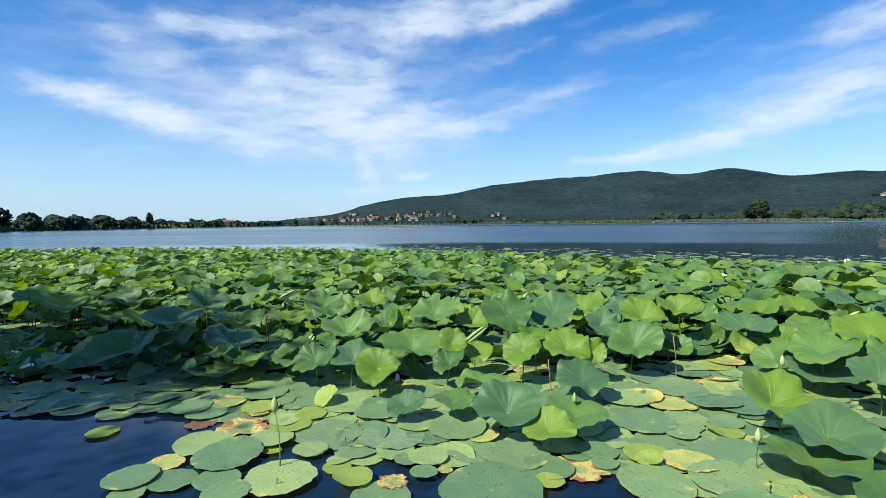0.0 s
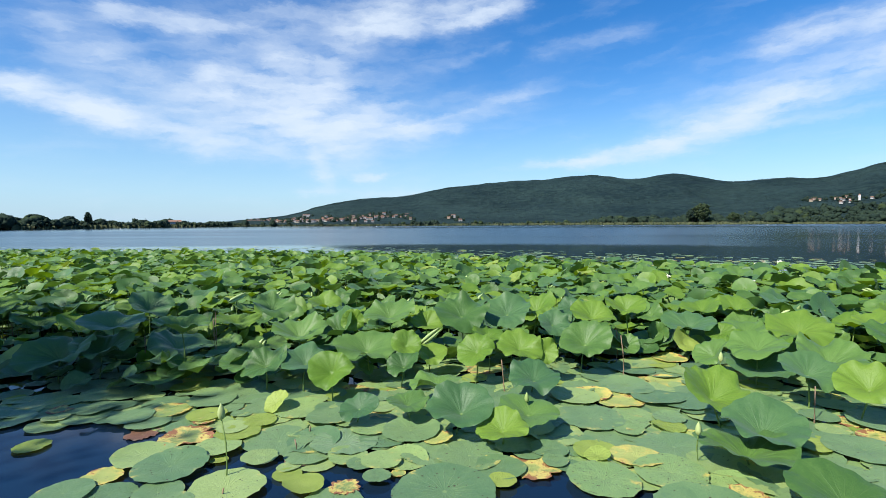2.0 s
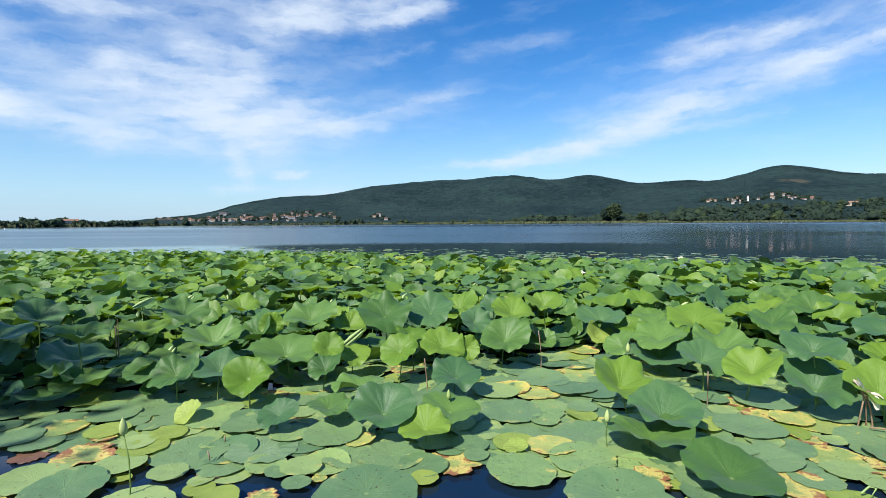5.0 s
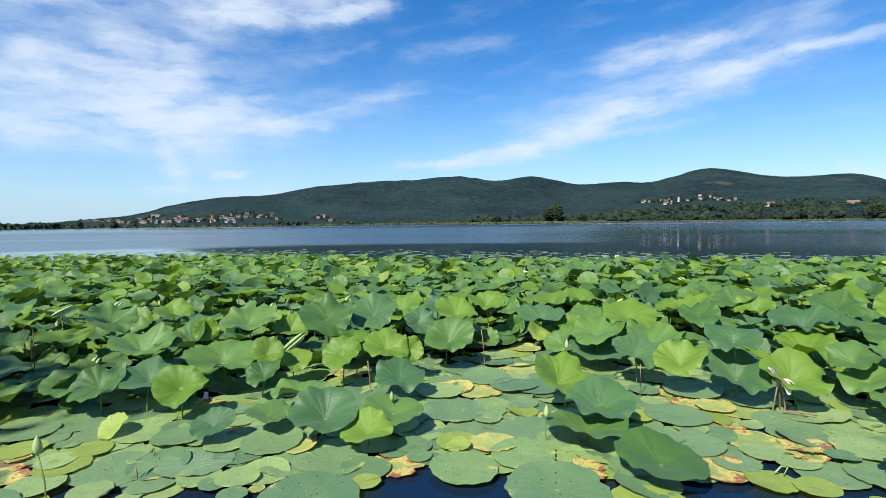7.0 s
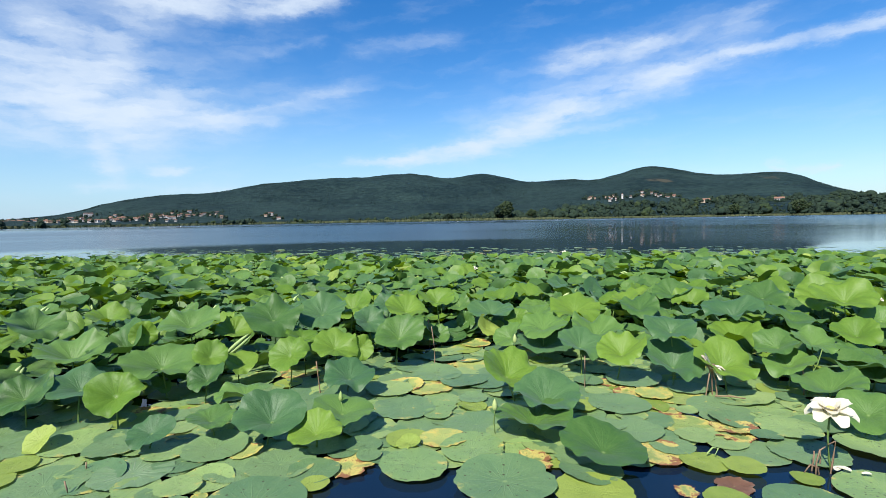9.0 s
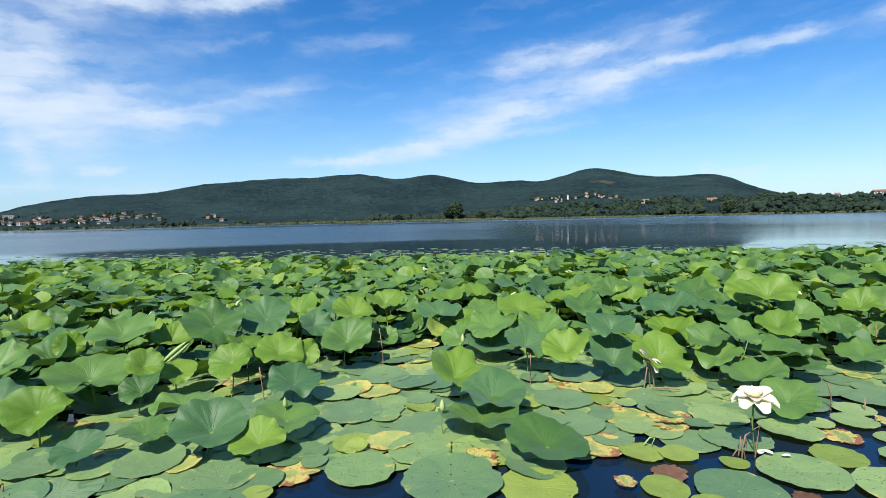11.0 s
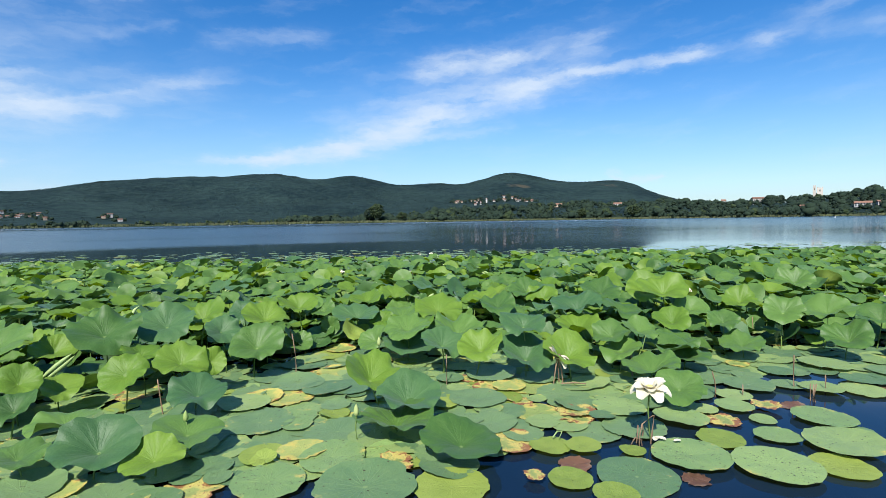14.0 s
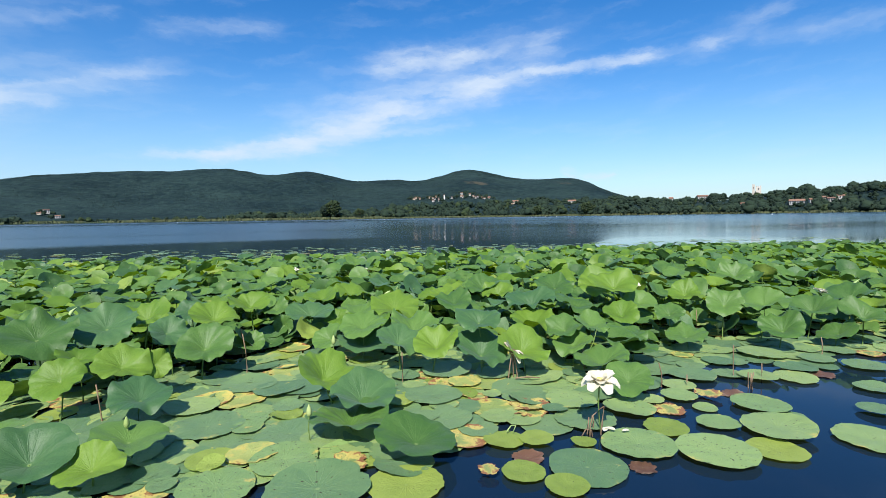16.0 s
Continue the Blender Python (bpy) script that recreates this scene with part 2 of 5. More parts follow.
LEAF = {
    "green": leaf_material("leaf_green", (0.044, 0.112, 0.020), (0.116, 0.216, 0.040), (0.21, 0.31, 0.11), ribs=0.10, wax=0.08, through_light=0.2),
    "blue": leaf_material("leaf_blue_green", (0.04, 0.108, 0.034), (0.085, 0.172, 0.05), (0.18, 0.28, 0.13), ribs=0.09, wax=0.10, through_light=0.16),
    "bright": leaf_material("leaf_bright", (0.095, 0.195, 0.018), (0.18, 0.29, 0.034), (0.29, 0.39, 0.09), ribs=0.14, wax=0.04, through_light=0.3),
    "dark": leaf_material("leaf_dark", (0.035, 0.09, 0.022), (0.075, 0.16, 0.035), (0.13, 0.2, 0.07), ribs=0.17, through_light=0.2),
    "lime": leaf_material("leaf_lime", (0.2, 0.29, 0.05), (0.32, 0.40, 0.08), (0.36, 0.42, 0.13), spots=0.10, ribs=0.25, through_light=0.25),
    "sage": leaf_material("pad_sage", (0.088, 0.172, 0.07), (0.16, 0.25, 0.095), (0.24, 0.33, 0.15), spoil=0.17, spots=0.25, ribs=0.26, wax=0.05, through_light=0.1, rough=0.42),
    "pale": leaf_material("pad_pale", (0.19, 0.28, 0.09), (0.29, 0.38, 0.12), (0.34, 0.42, 0.17), spoil=0.21, spots=0.22, ribs=0.22, wax=0.06, through_light=0.1, rough=0.42),
    "ribbed": leaf_material("pad_ribbed", (0.12, 0.205, 0.09), (0.19, 0.28, 0.12), (0.34, 0.41, 0.25), spoil=0.14, spots=0.14, ribs=0.85, wax=0.08, through_light=0.1, rough=0.42),
    "spotted": leaf_material("pad_spotted", (0.16, 0.26, 0.085), (0.25, 0.35, 0.11), (0.3, 0.38, 0.15), spoil=0.22, spots=0.6, ribs=0.22, wax=0.05, through_light=0.1, rough=0.42),
    "yellow": leaf_material("pad_yellow", (0.20, 0.28, 0.075), (0.36, 0.40, 0.11), (0.42, 0.44, 0.18), spoil=0.40, spoil_a=(0.54, 0.45, 0.11), spoil_b=(0.28, 0.13, 0.05), spots=0.3, through_light=0.1),
    "torn": leaf_material("pad_torn", (0.15, 0.22, 0.07), (0.30, 0.34, 0.10), (0.36, 0.38, 0.15), spoil=0.52, spoil_a=(0.52, 0.43, 0.12), spoil_b=(0.26, 0.115, 0.05), spots=0.45, through_light=0.08),
    "brown": leaf_material("pad_brown", (0.075, 0.04, 0.028), (0.17, 0.085, 0.05), (0.19, 0.12, 0.08), spoil=0.3, spoil_a=(0.22, 0.15, 0.1), spoil_b=(0.06, 0.035, 0.025), through_light=0.05),
}
STEM = plain_material("stem_green", (0.07, 0.13, 0.03), (0.15, 0.22, 0.05), 30.0, 0.6)
DRY = plain_material("dry_stalk", (0.14, 0.085, 0.05), (0.28, 0.19, 0.12), 30.0, 0.8)
PETAL = plain_material("petal_cream", (0.70, 0.64, 0.45), (0.80, 0.76, 0.62), 20.0, 0.5, 0.1, through_light=0.3)
STAMEN = plain_material("stamen_yellow", (0.7, 0.5, 0.1), (0.85, 0.68, 0.2), 60.0, 0.6)
BUD = plain_material("bud_green", (0.2, 0.3, 0.07), (0.38, 0.44, 0.17), 25.0, 0.5, 0.15)
ROLLED = plain_material("rolled_leaf", (0.22, 0.33, 0.10), (0.42, 0.51, 0.22), 25.0, 0.5, 0.2)
WITHERED = plain_material("withered_petal", (0.4, 0.3, 0.2), (0.75, 0.7, 0.55), 18.0, 0.7)
WALL = plain_material("render_wall", (0.40, 0.38, 0.35), (0.56, 0.54, 0.51), 0.3, 0.9, 0.1)
OCHRE = plain_material("ochre_wall", (0.42, 0.33, 0.24), (0.54, 0.44, 0.33), 0.3, 0.9, 0.1)
STONE = plain_material("tower_stone", (0.42, 0.38, 0.32), (0.56, 0.51, 0.44), 0.5, 0.9, 0.2)
ROOF = plain_material("clay_roof", (0.15, 0.085, 0.06), (0.25, 0.14, 0.095), 0.6, 0.85, 0.4)
PANE = plain_material("window_dark", (0.03, 0.04, 0.05), (0.06, 0.07, 0.08), 1.0, 0.15, 0.02)
# far crowns carry the blue of distance haze in their colour, like the hill
WOODS = plain_material("woods_far_hazed", (0.009, 0.022, 0.020), (0.027, 0.050, 0.040), 0.012, 0.95, 0.3, through_light=0.2)
# lightened and blued green: aerial haze across the lake is mixed into it
SHORE_LEAF = plain_material("shore_foliage", (0.021, 0.042, 0.031), (0.046, 0.076, 0.045), 0.12, 0.95, 0.5, through_light=0.45)
PALE_LEAF = plain_material("pale_foliage", (0.035, 0.062, 0.026), (0.07, 0.10, 0.042), 0.05, 0.95, 0.3, through_light=0.4)
REED = plain_material("reed", (0.045, 0.065, 0.03), (0.11, 0.12, 0.055), 0.05, 0.85, 0.3)
BARK = plain_material("bark", (0.08, 0.06, 0.045), (0.16, 0.13, 0.1), 4.0, 0.9, 0.6)
BOAT = plain_material("buoy_white", (0.75, 0.75, 0.72), (0.85, 0.85, 0.83), 2.0, 0.5, 0.05)


def hill_material():
    mat, n, out = base_material("wooded_hill_hazed")
    co = n.put("ShaderNodeNewGeometry").outputs["Position"]
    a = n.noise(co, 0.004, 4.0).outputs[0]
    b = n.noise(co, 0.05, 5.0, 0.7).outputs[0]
    # dark greens tinted blue: haze over the far woods is put into the colour
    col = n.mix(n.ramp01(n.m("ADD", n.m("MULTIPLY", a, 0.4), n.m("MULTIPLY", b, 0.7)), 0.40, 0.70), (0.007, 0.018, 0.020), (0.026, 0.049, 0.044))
    h = n.put("ShaderNodeSeparateXYZ", {0: co}).outputs[2]
    grass = n.m("MULTIPLY", n.ramp01(h, 4.0, 1.0), 0.9)
    col = n.mix(grass, col, (0.045, 0.066, 0.03))
    scar = 0.0
    for turn, far, wide in ((34.4, 2020.0, 50.0), (43.1, 2195.0, 60.0)):
        gap = n.put("ShaderNodeVectorMath", {0: co, 1: (math.sin(radians(turn)) * far, math.cos(radians(turn)) * far, 134.0)}, operation="DISTANCE").outputs["Value"]
        scar = n.m("MAXIMUM", scar, n.ramp01(gap, wide * 2.2, wide * 0.4))
    bare = n.ramp01(n.m("MULTIPLY", scar, n.noise(co, 0.02, 3.0).outputs[0]), 0.38, 0.52)
    col = n.mix(bare, col, (0.062, 0.060, 0.043))
    bump = n.put("ShaderNodeBump", {"Height": b, "Strength": 0.9, "Distance": 12.0})
    p = n.put("ShaderNodeBsdfPrincipled", {"Base Color": col, "Roughness": 0.95, "Normal": bump.outputs[0], "Specular IOR Level": 0.1})
    mat.node_tree.links.new(p.outputs[0], out.inputs[0])
    return mat


def water_material():
    mat, n, out = base_material("lake_water")
    co = n.put("ShaderNodeNewGeometry").outputs["Position"]
    s = n.put("ShaderNodeSeparateXYZ", {0: co})
    dist = n.m("SQRT", n.m("ADD", n.m("MULTIPLY", s.outputs[0], s.outputs[0]), n.m("MULTIPLY", s.outputs[1], s.outputs[1])))
    turn = n.m("MULTIPLY", n.m("ARCTAN2", s.outputs[0], s.outputs[1]), 57.296)
    wind = n.noise(n.vec(n.m("MULTIPLY", s.outputs[0], 0.22), s.outputs[1]), 0.035, 4.0).outputs[0]
    reach = n.m("ADD", dist, n.m("MULTIPLY", n.m("MULTIPLY_ADD", wind, 1.0, -0.5), n.m("MULTIPLY", dist, 0.9)))
    # a breeze roughens the middle of the lake, a thin line of it the far side; the bay beyond lies still
    lane = n.m("MULTIPLY", n.ramp01(reach, 34.0, 44.0), n.ramp01(reach, 330.0, 90.0))
    lane = n.m("MULTIPLY", lane, n.ramp01(turn, 34.0, 8.0))
    line = n.m("MULTIPLY", n.m("MULTIPLY", n.ramp01(reach, 300.0, 340.0), n.ramp01(reach, 520.0, 430.0)), n.m("MULTIPLY", n.ramp01(turn, -26.0, -10.0), n.ramp01(turn, 58.0, 40.0)))
    puffs = n.ramp01(n.noise(n.vec(n.m("MULTIPLY", s.outputs[0], 0.12), n.m("MULTIPLY", s.outputs[1], 0.5)), 0.12, 3.0).outputs[0], 0.35, 0.65)
    bay = n.m("MULTIPLY", n.m("MULTIPLY", n.ramp01(reach, 28.0, 42.0), n.ramp01(turn, 12.0, 40.0)), n.m("MULTIPLY_ADD", puffs, 0.5, 0.5))
    breeze = n.m("MAXIMUM", n.m("MAXIMUM", n.m("MULTIPLY", lane, 0.7), n.m("MULTIPLY", bay, 0.38)), line)
    breeze = n.m("MULTIPLY", breeze, n.ramp01(wind, 0.1, 0.55))
    fine = n.noise(co, 7.0, 3.0, 0.6).outputs[0]
    mid = n.noise(co, 1.6, 2.0).outputs[0]
    h = n.m("ADD", n.m("MULTIPLY", fine, 0.25), mid)
    bump = n.put("ShaderNodeBump", {"Height": h, "Strength": n.m("MULTIPLY", n.ramp01(dist, 60.0, 20.0), 0.004), "Distance": 0.15})
    murk = n.noise(co, 0.4, 3.0).outputs[0]
    col = n.mix(murk, (0.004, 0.012, 0.028), (0.007, 0.018, 0.036))
    p = n.put("ShaderNodeBsdfPrincipled", {"Base Color": col, "Roughness": n.m("ADD", n.m("MULTIPLY", breeze, 0.24), n.m("MULTIPLY_ADD", n.ramp01(dist, 40.0, 160.0), 0.045, 0.04)), "IOR": 1.333, "Normal": bump.outputs[0]})
    mat.node_tree.links.new(p.outputs[0], out.inputs[0])
    return mat


HILL, WATER = hill_material(), water_material()


# ---------------------------------------------------------------- mesh helpers
def mesh(name, verts, faces, mats, uv=None, index=None, smooth=True):
    me = bpy.data.meshes.new(name)
    if isinstance(faces, np.ndarray):
        count, sides = faces.shape
        me.vertices.add(len(verts))
        me.vertices.foreach_set("co", np.asarray(verts, dtype=np.float32).ravel())
        me.loops.add(count * sides)
        me.loops.foreach_set("vertex_index", faces.astype(np.int32).ravel())
        me.polygons.add(count)
        me.polygons.foreach_set("loop_start", np.arange(count, dtype=np.int32) * sides)
    else:
        me.from_pydata(verts.tolist() if isinstance(verts, np.ndarray) else [tuple(v) for v in verts], [], faces)
    for m in mats if isinstance(mats, (list, tuple)) else [mats]:
        me.materials.append(m)
    if index is not None:
        me.polygons.foreach_set("material_index", np.asarray(index, dtype=np.int32))
    if uv is not None:
        layer = me.uv_layers.new(name="UVMap")
        loops = np.empty(len(me.loops), dtype=np.int32)
        me.loops.foreach_get("vertex_index", loops)
        layer.data.foreach_set("uv", np.asarray(uv, dtype=np.float32)[loops].ravel())
    me.polygons.foreach_set("use_smooth", np.full(len(me.polygons), smooth))
    me.update(calc_edges=True)
    return me


def part(name, me, parent, label=""):
    ob = new(name, me)
    ob.parent = parent
    return tagged(ob, label)


def blade(rng, r, segs, rings, cup, saddle, wave, rim=0.05, ragged=0.0, hub=0.04, droop=0.0, fold=0.0, flute=0.0):
    """A round leaf with its stalk in the middle: points, faces and their place on the leaf."""
    th = np.arange(segs) * 2 * np.pi / segs
    ph = rng.uniform(0, 6.28, 9)
    edge = 1 + rim * (0.7 * np.sin(2 * th + ph[0]) + 0.5 * np.sin(3 * th + ph[1]) + 0.3 * np.sin(5 * th + ph[5]) + 0.18 * np.sin(8 * th + ph[2]) + 0.2 * np.sin(13 * th + ph[3] + np.sin(th + ph[8])))
    if ragged:
        bite = np.convolve(np.tile(rng.normal(0, 1, segs), 3), [0.25, 0.5, 0.25], "same")[segs:2 * segs]
        edge *= 1 - ragged * np.abs(bite)
    lively = 0.35 + 0.65 * np.sin(th / 2 + ph[6] / 2) ** 2
    pleats = int(rng.integers(12, 18))
    verts, uv = [(0, 0, -hub * r)], [(0, 0)]
    for i in range(1, rings + 1):
        q = (i / rings) ** 0.9
        z = cup * (1.35 * q ** 1.25 - 0.35 * q ** 5) + saddle * q ** 2 * np.cos(2 * th + ph[3]) - hub * np.exp(-(q / 0.2) ** 2)
        z = z + wave * q ** 3 * lively * (np.sin(3 * th + ph[4]) + 0.75 * np.sin(4 * th + ph[5]) + 0.7 * q * np.sin(6 * th + ph[7]))
        z = z + 0.6 * wave * q ** 7 * lively * np.sin(11 * th + ph[2] + 0.8 * np.sin(2 * th + ph[8]))
        z = z + flute * np.cos(pleats * th + 0.9 * np.sin(th + ph[7])) * 1.6 * q ** 2 * (1.25 - 0.7 * q)
        z = z - droop * q ** 2.5 * np.maximum(np.cos(th - ph[0] - 1), 0) ** 2 + fold * q * np.abs(np.sin(th - ph[1]))
        for a, e, h in zip(th, edge, z):
            verts.append((math.cos(a) * e * q * r, math.sin(a) * e * q * r, h * r))
            uv.append((math.cos(a) * q, math.sin(a) * q))
    faces = [(0, 1 + j, 1 + (j + 1) % segs) for j in range(segs)]
    for i in range(rings - 1):
        o = 1 + i * segs
        faces += [(o + j, o + segs + j, o + segs + (j + 1) % segs, o + (j + 1) % segs) for j in range(segs)]
    return np.array(verts), faces, np.array(uv)


def tube(points, radii, sides=6, cap=True):
    """A tapering tube through the points."""
    points = [Vector(p) for p in points]
    verts, faces = [], []
    for k, p in enumerate(points):
        d = (points[min(k + 1, len(points) - 1)] - points[max(k - 1, 0)]).normalized()
        q = d.to_track_quat("Z", "Y")
        for j in range(sides):
            a = 2 * math.pi * j / sides
            verts.append(p + q @ Vector((math.cos(a), math.sin(a), 0)) * radii[k])
    for k in range(len(points) - 1):
        o = k * sides
        faces += [(o + j, o + (j + 1) % sides, o + sides + (j + 1) % sides, o + sides + j) for j in range(sides)]
    if cap:
        faces.append(tuple(range((len(points) - 1) * sides, len(points) * sides)))
    return [tuple(v) for v in verts], faces


def lathe(profile, segs=12):
    """A turned body from (radius, height) pairs."""
    verts, faces = [], []
    for r, h in profile:
        verts += [(r * math.cos(2 * math.pi * j / segs), r * math.sin(2 * math.pi * j / segs), h) for j in range(segs)]
    for k in range(len(profile) - 1):
        o = k * segs
        faces += [(o + j, o + (j + 1) % segs, o + segs + (j + 1) % segs, o + segs + j) for j in range(segs)]
    return verts, faces


def joined(pieces):
    """One list of points and faces out of several."""
    verts, faces = [], []
    for v, f in pieces:
        o = len(verts)
        verts += list(v)
        faces += [tuple(i + o for i in q) for q in f]
    return verts, faces


# ---------------------------------------------------------------- lake and land
def smooth01(v):
    v = np.clip(v, 0, 1)
    return v * v * (3 - 2 * v)


def shore(az):
    """How far the water reaches at a compass turn (degrees from +y towards +x)."""
    return np.interp(az, (-180, -112, -92, -76, -62, -54, -46, -35, -25, -10, 20, 50, 72, 88, 112, 140, 180),
                     (3.5, 5.0, 8.0, 70, 200, 300, 420, 650, 900, 850, 680, 620, 600, 400, 30, 6.0, 3.5))


# the wooded range across the lake: one rounded summit each 4.2 degrees
SUMMITS = (29, 32, 75, 97, 95, 127, 138, 148, 148, 170, 132, 170, 115, 137, 114, 177, 131, 119, 132, 53, 17)


def land(az, d):
    """Height of the ground at a turn and a distance."""
    s = d - shore(az)
    z = -0.5 + 1.3 * smooth01((s + 3) / 6) + np.minimum(np.maximum(s, 0) * 0.012, 7.0)
    crest = sum(h * np.exp(-((az + 30 - 4.2 * k) / 3.6) ** 2) for k, h in enumerate(SUMMITS))
    z = z + np.maximum(crest - 20, 0) * smooth01((d - 1250) / 1350) ** 1.1
    knoll = 13 + 8 * smooth01((az - 54) / 12) + 6 * smooth01((az - 64) / 10)
    z = z + knoll * smooth01((az - 47) / 4) * smooth01((112 - az) / 20) * smooth01((s - 20) / 200)
    foot = 22.0 * smooth01((az - 12) / 22) * smooth01((54 - az) / 8) * smooth01((s - 40) / 420) * smooth01((1900 - d) / 900)
    return z + foot


def ground_point(az, d):
    a = radians(az)
    return Vector((math.sin(a) * d, math.cos(a) * d, float(land(az, d))))


def spot(az, el):
    """Where the line of sight at a turn and a height in degrees first meets the land."""
    for d in np.linspace(float(shore(az)) + 6, 3000, 900):
        if land(az, d) - 1.5 >= math.tan(radians(el)) * d:
            return ground_point(az, d)
    return ground_point(az, 2600)


def build_land():
    turns = np.concatenate([np.arange(-180, -78, 3.0), np.arange(-78, 92, 0.15), np.arange(92, 180, 3.0)])
    steps = np.concatenate([[0, 0.004, 0.01, 0.03, 0.06], np.linspace(0.1, 0.86, 84), [0.9, 1.0]])
    verts = []
    for t in turns:
        d0 = float(shore(t)) - 3.0
        ds = d0 + (3300 - d0) * steps
        zs = land(t, ds)
        a = radians(t)
        for d, z in zip(ds, zs):
            x, y = math.sin(a) * d, math.cos(a) * d
            wood = min(max((d - d0 - 40) / 60, 0), 1) * min(max((d - 300) / 1500, 0.1), 1)
            if wood:
                p = Vector((x, y, 0))
                z += wood * (4.0 * noise.noise(p / 60) + 9.0 * noise.noise(p / 140) + 16 * noise.noise(p / 420) * min(max((d - 1500) / 600, 0), 1) * min(max((2500 - d) / 300, 0), 1))
            verts.append((x, y, z))
    n, faces = len(steps), []
    for i in range(len(turns)):
        j = (i + 1) % len(turns)
        faces += [(i * n + k, i * n + k + 1, j * n + k + 1, j * n + k) for k in range(n - 1)]
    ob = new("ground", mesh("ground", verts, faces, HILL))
    return tagged(ob, "dark green wooded hills and low grassy shore around the lake", "hill", kind="structure")


def build_water():
    w = 4800.0
    ob = new("water", mesh("water", [(-w, -w, 0), (w, -w, 0), (w, w, 0), (-w, w, 0)], [(0, 1, 2, 3)], WATER))
    return tagged(ob, "calm dark blue lake water with faint wind ripples", "water", kind="structure")


build_land()
build_water()


# ---------------------------------------------------------------- lotus bed
rng = np.random.default_rng(7)
STATE = {
    "green": "mid-green", "blue": "blue-green", "bright": "bright yellow-green", "dark": "dark green folded", "lime": "pale lime",
    "sage": "sage-green", "pale": "pale green", "ribbed": "ribbed grey-green", "spotted": "brown-spotted green",
    "yellow": "yellowing brown-blotched", "torn": "torn decaying yellow-brown", "brown": "dead brown",
}
taken_pads, taken_leaves = [], []


def pad(x, y, r, state, low=False):
    """A leaf that floats on the water."""
    k = len(taken_pads)
    torn = {"torn": 0.22, "brown": 0.16, "yellow": 0.06}.get(state, rng.uniform(0.02, 0.06))
    lift = rng.uniform(0.06, 0.16) if rng.random() < 0.3 else 0.0
    v, f, uv = blade(rng, r, 56, 5, 0.03, rng.uniform(0, 0.02), 0.010 + (0.03 if torn > 0.1 else 0.0), 0.03, torn, 0.02, -lift, 0.0, 0.016 if state == "ribbed" else 0.006)
    ob = new("lotus_pad", mesh("lotus_pad", v, f, LEAF[state], uv))
    tilt = 1.0
    ob.matrix_basis = pose(x, y, (0.004 if low else 0.011) + 0.0045 * (k * 3 % 7) + 0.014 * r, rng.uniform(-tilt, tilt), rng.uniform(-tilt, tilt), rng.uniform(0, 360))
    if state == "brown":
        ob.location.z = 0.004
    taken_pads.append((x, y, r))
    return tagged(ob, f"{STATE[state]} round lotus leaf floating flat on the water", "lotus leaf", "floating lotus leaves")


def leaf_turn(lean, turn):
    a, b = radians(lean), radians(turn)
    n = Vector((math.sin(a) * math.sin(b), math.sin(a) * math.cos(b), math.cos(a)))
    return n.to_track_quat("Z", "Y")


def stem_between(foot, top, r=0.006):
    bend = Vector((rng.uniform(-0.02, 0.02), rng.uniform(-0.02, 0.02), 0))
    foot, top = Vector(foot), Vector(top)
    pts = [foot.lerp(top, q) + bend * math.sin(math.pi * q) for q in (0, 0.33, 0.66, 1)]
    return tube(pts, (r * 1.2, r, r, r * 0.9), 6)


def leaf(x, y, z, r, lean, turn, state, segs=84, rings=8):
    """A leaf held over the water on its own stalk."""
    thing = new("lotus_leaf")
    thing.location = (x, y, 0)
    cup, saddle = rng.uniform(0.26, 0.50), rng.uniform(0.02, 0.10)
    folded = rng.uniform(0.5, 0.8) if state == "dark" and lean > 30 else 0.0
    calm = min(1.0, 0.2 + z / 0.32)
    cup *= calm
    v, f, uv = blade(rng, r, segs, rings, cup, saddle, rng.uniform(0.07, 0.14) * calm, 0.075, 0.012, 0.08 * calm, rng.uniform(0.1, 0.40) * calm ** 2, folded, rng.uniform(0.006, 0.015))
    sink = 0.8 * float(v[-segs:, 2].mean())
    v[:, 2] -= sink
    q = leaf_turn(lean, turn)
    spin = rng.uniform(0, 6.28)
    rot = (q.to_matrix() @ Matrix.Rotation(spin, 3, "Z"))
    v = v @ np.array(rot).T + np.array((0, 0, z))
    v[:, 2] = np.maximum(v[:, 2], 0.035)
    part("blade", mesh("blade", v, f, LEAF[state], uv), thing)
    foot = (rng.uniform(-0.05, 0.05), rng.uniform(-0.03, 0.05), -0.05)
    part("stem", mesh("stem", *stem_between(foot, Vector((0, 0, max(z, 0.06))) + q @ Vector((0, 0, -sink - 0.06 * r))), STEM), thing, "thin green stalk")
    taken_leaves.append((x, y, r))
    return tagged(thing, f"{STATE[state]} cupped lotus leaf standing above the water", "lotus leaf", "standing lotus leaves")


# floating leaves: place, radius, state
pad(-3.26, 2.93, 0.115, "lime")
pad(-2.36, 2.88, 0.194, "pale")
pad(-2.09, 2.75, 0.220, "sage")
pad(-2.43, 2.61, 0.117, "yellow")
pad(-2.47, 2.39, 0.155, "sage")
pad(-2.23, 2.44, 0.140, "sage")
pad(-1.96, 2.48, 0.136, "sage")
pad(-3.33, 3.44, 0.171, "sage")
pad(-2.96, 3.47, 0.169, "sage")
pad(-2.67, 3.23, 0.121, "brown")
pad(-2.29, 3.20, 0.205, "torn")
pad(-1.97, 3.05, 0.156, "spotted")
pad(-1.87, 2.91, 0.060, "lime")
pad(-1.61, 2.58, 0.215, "pale")
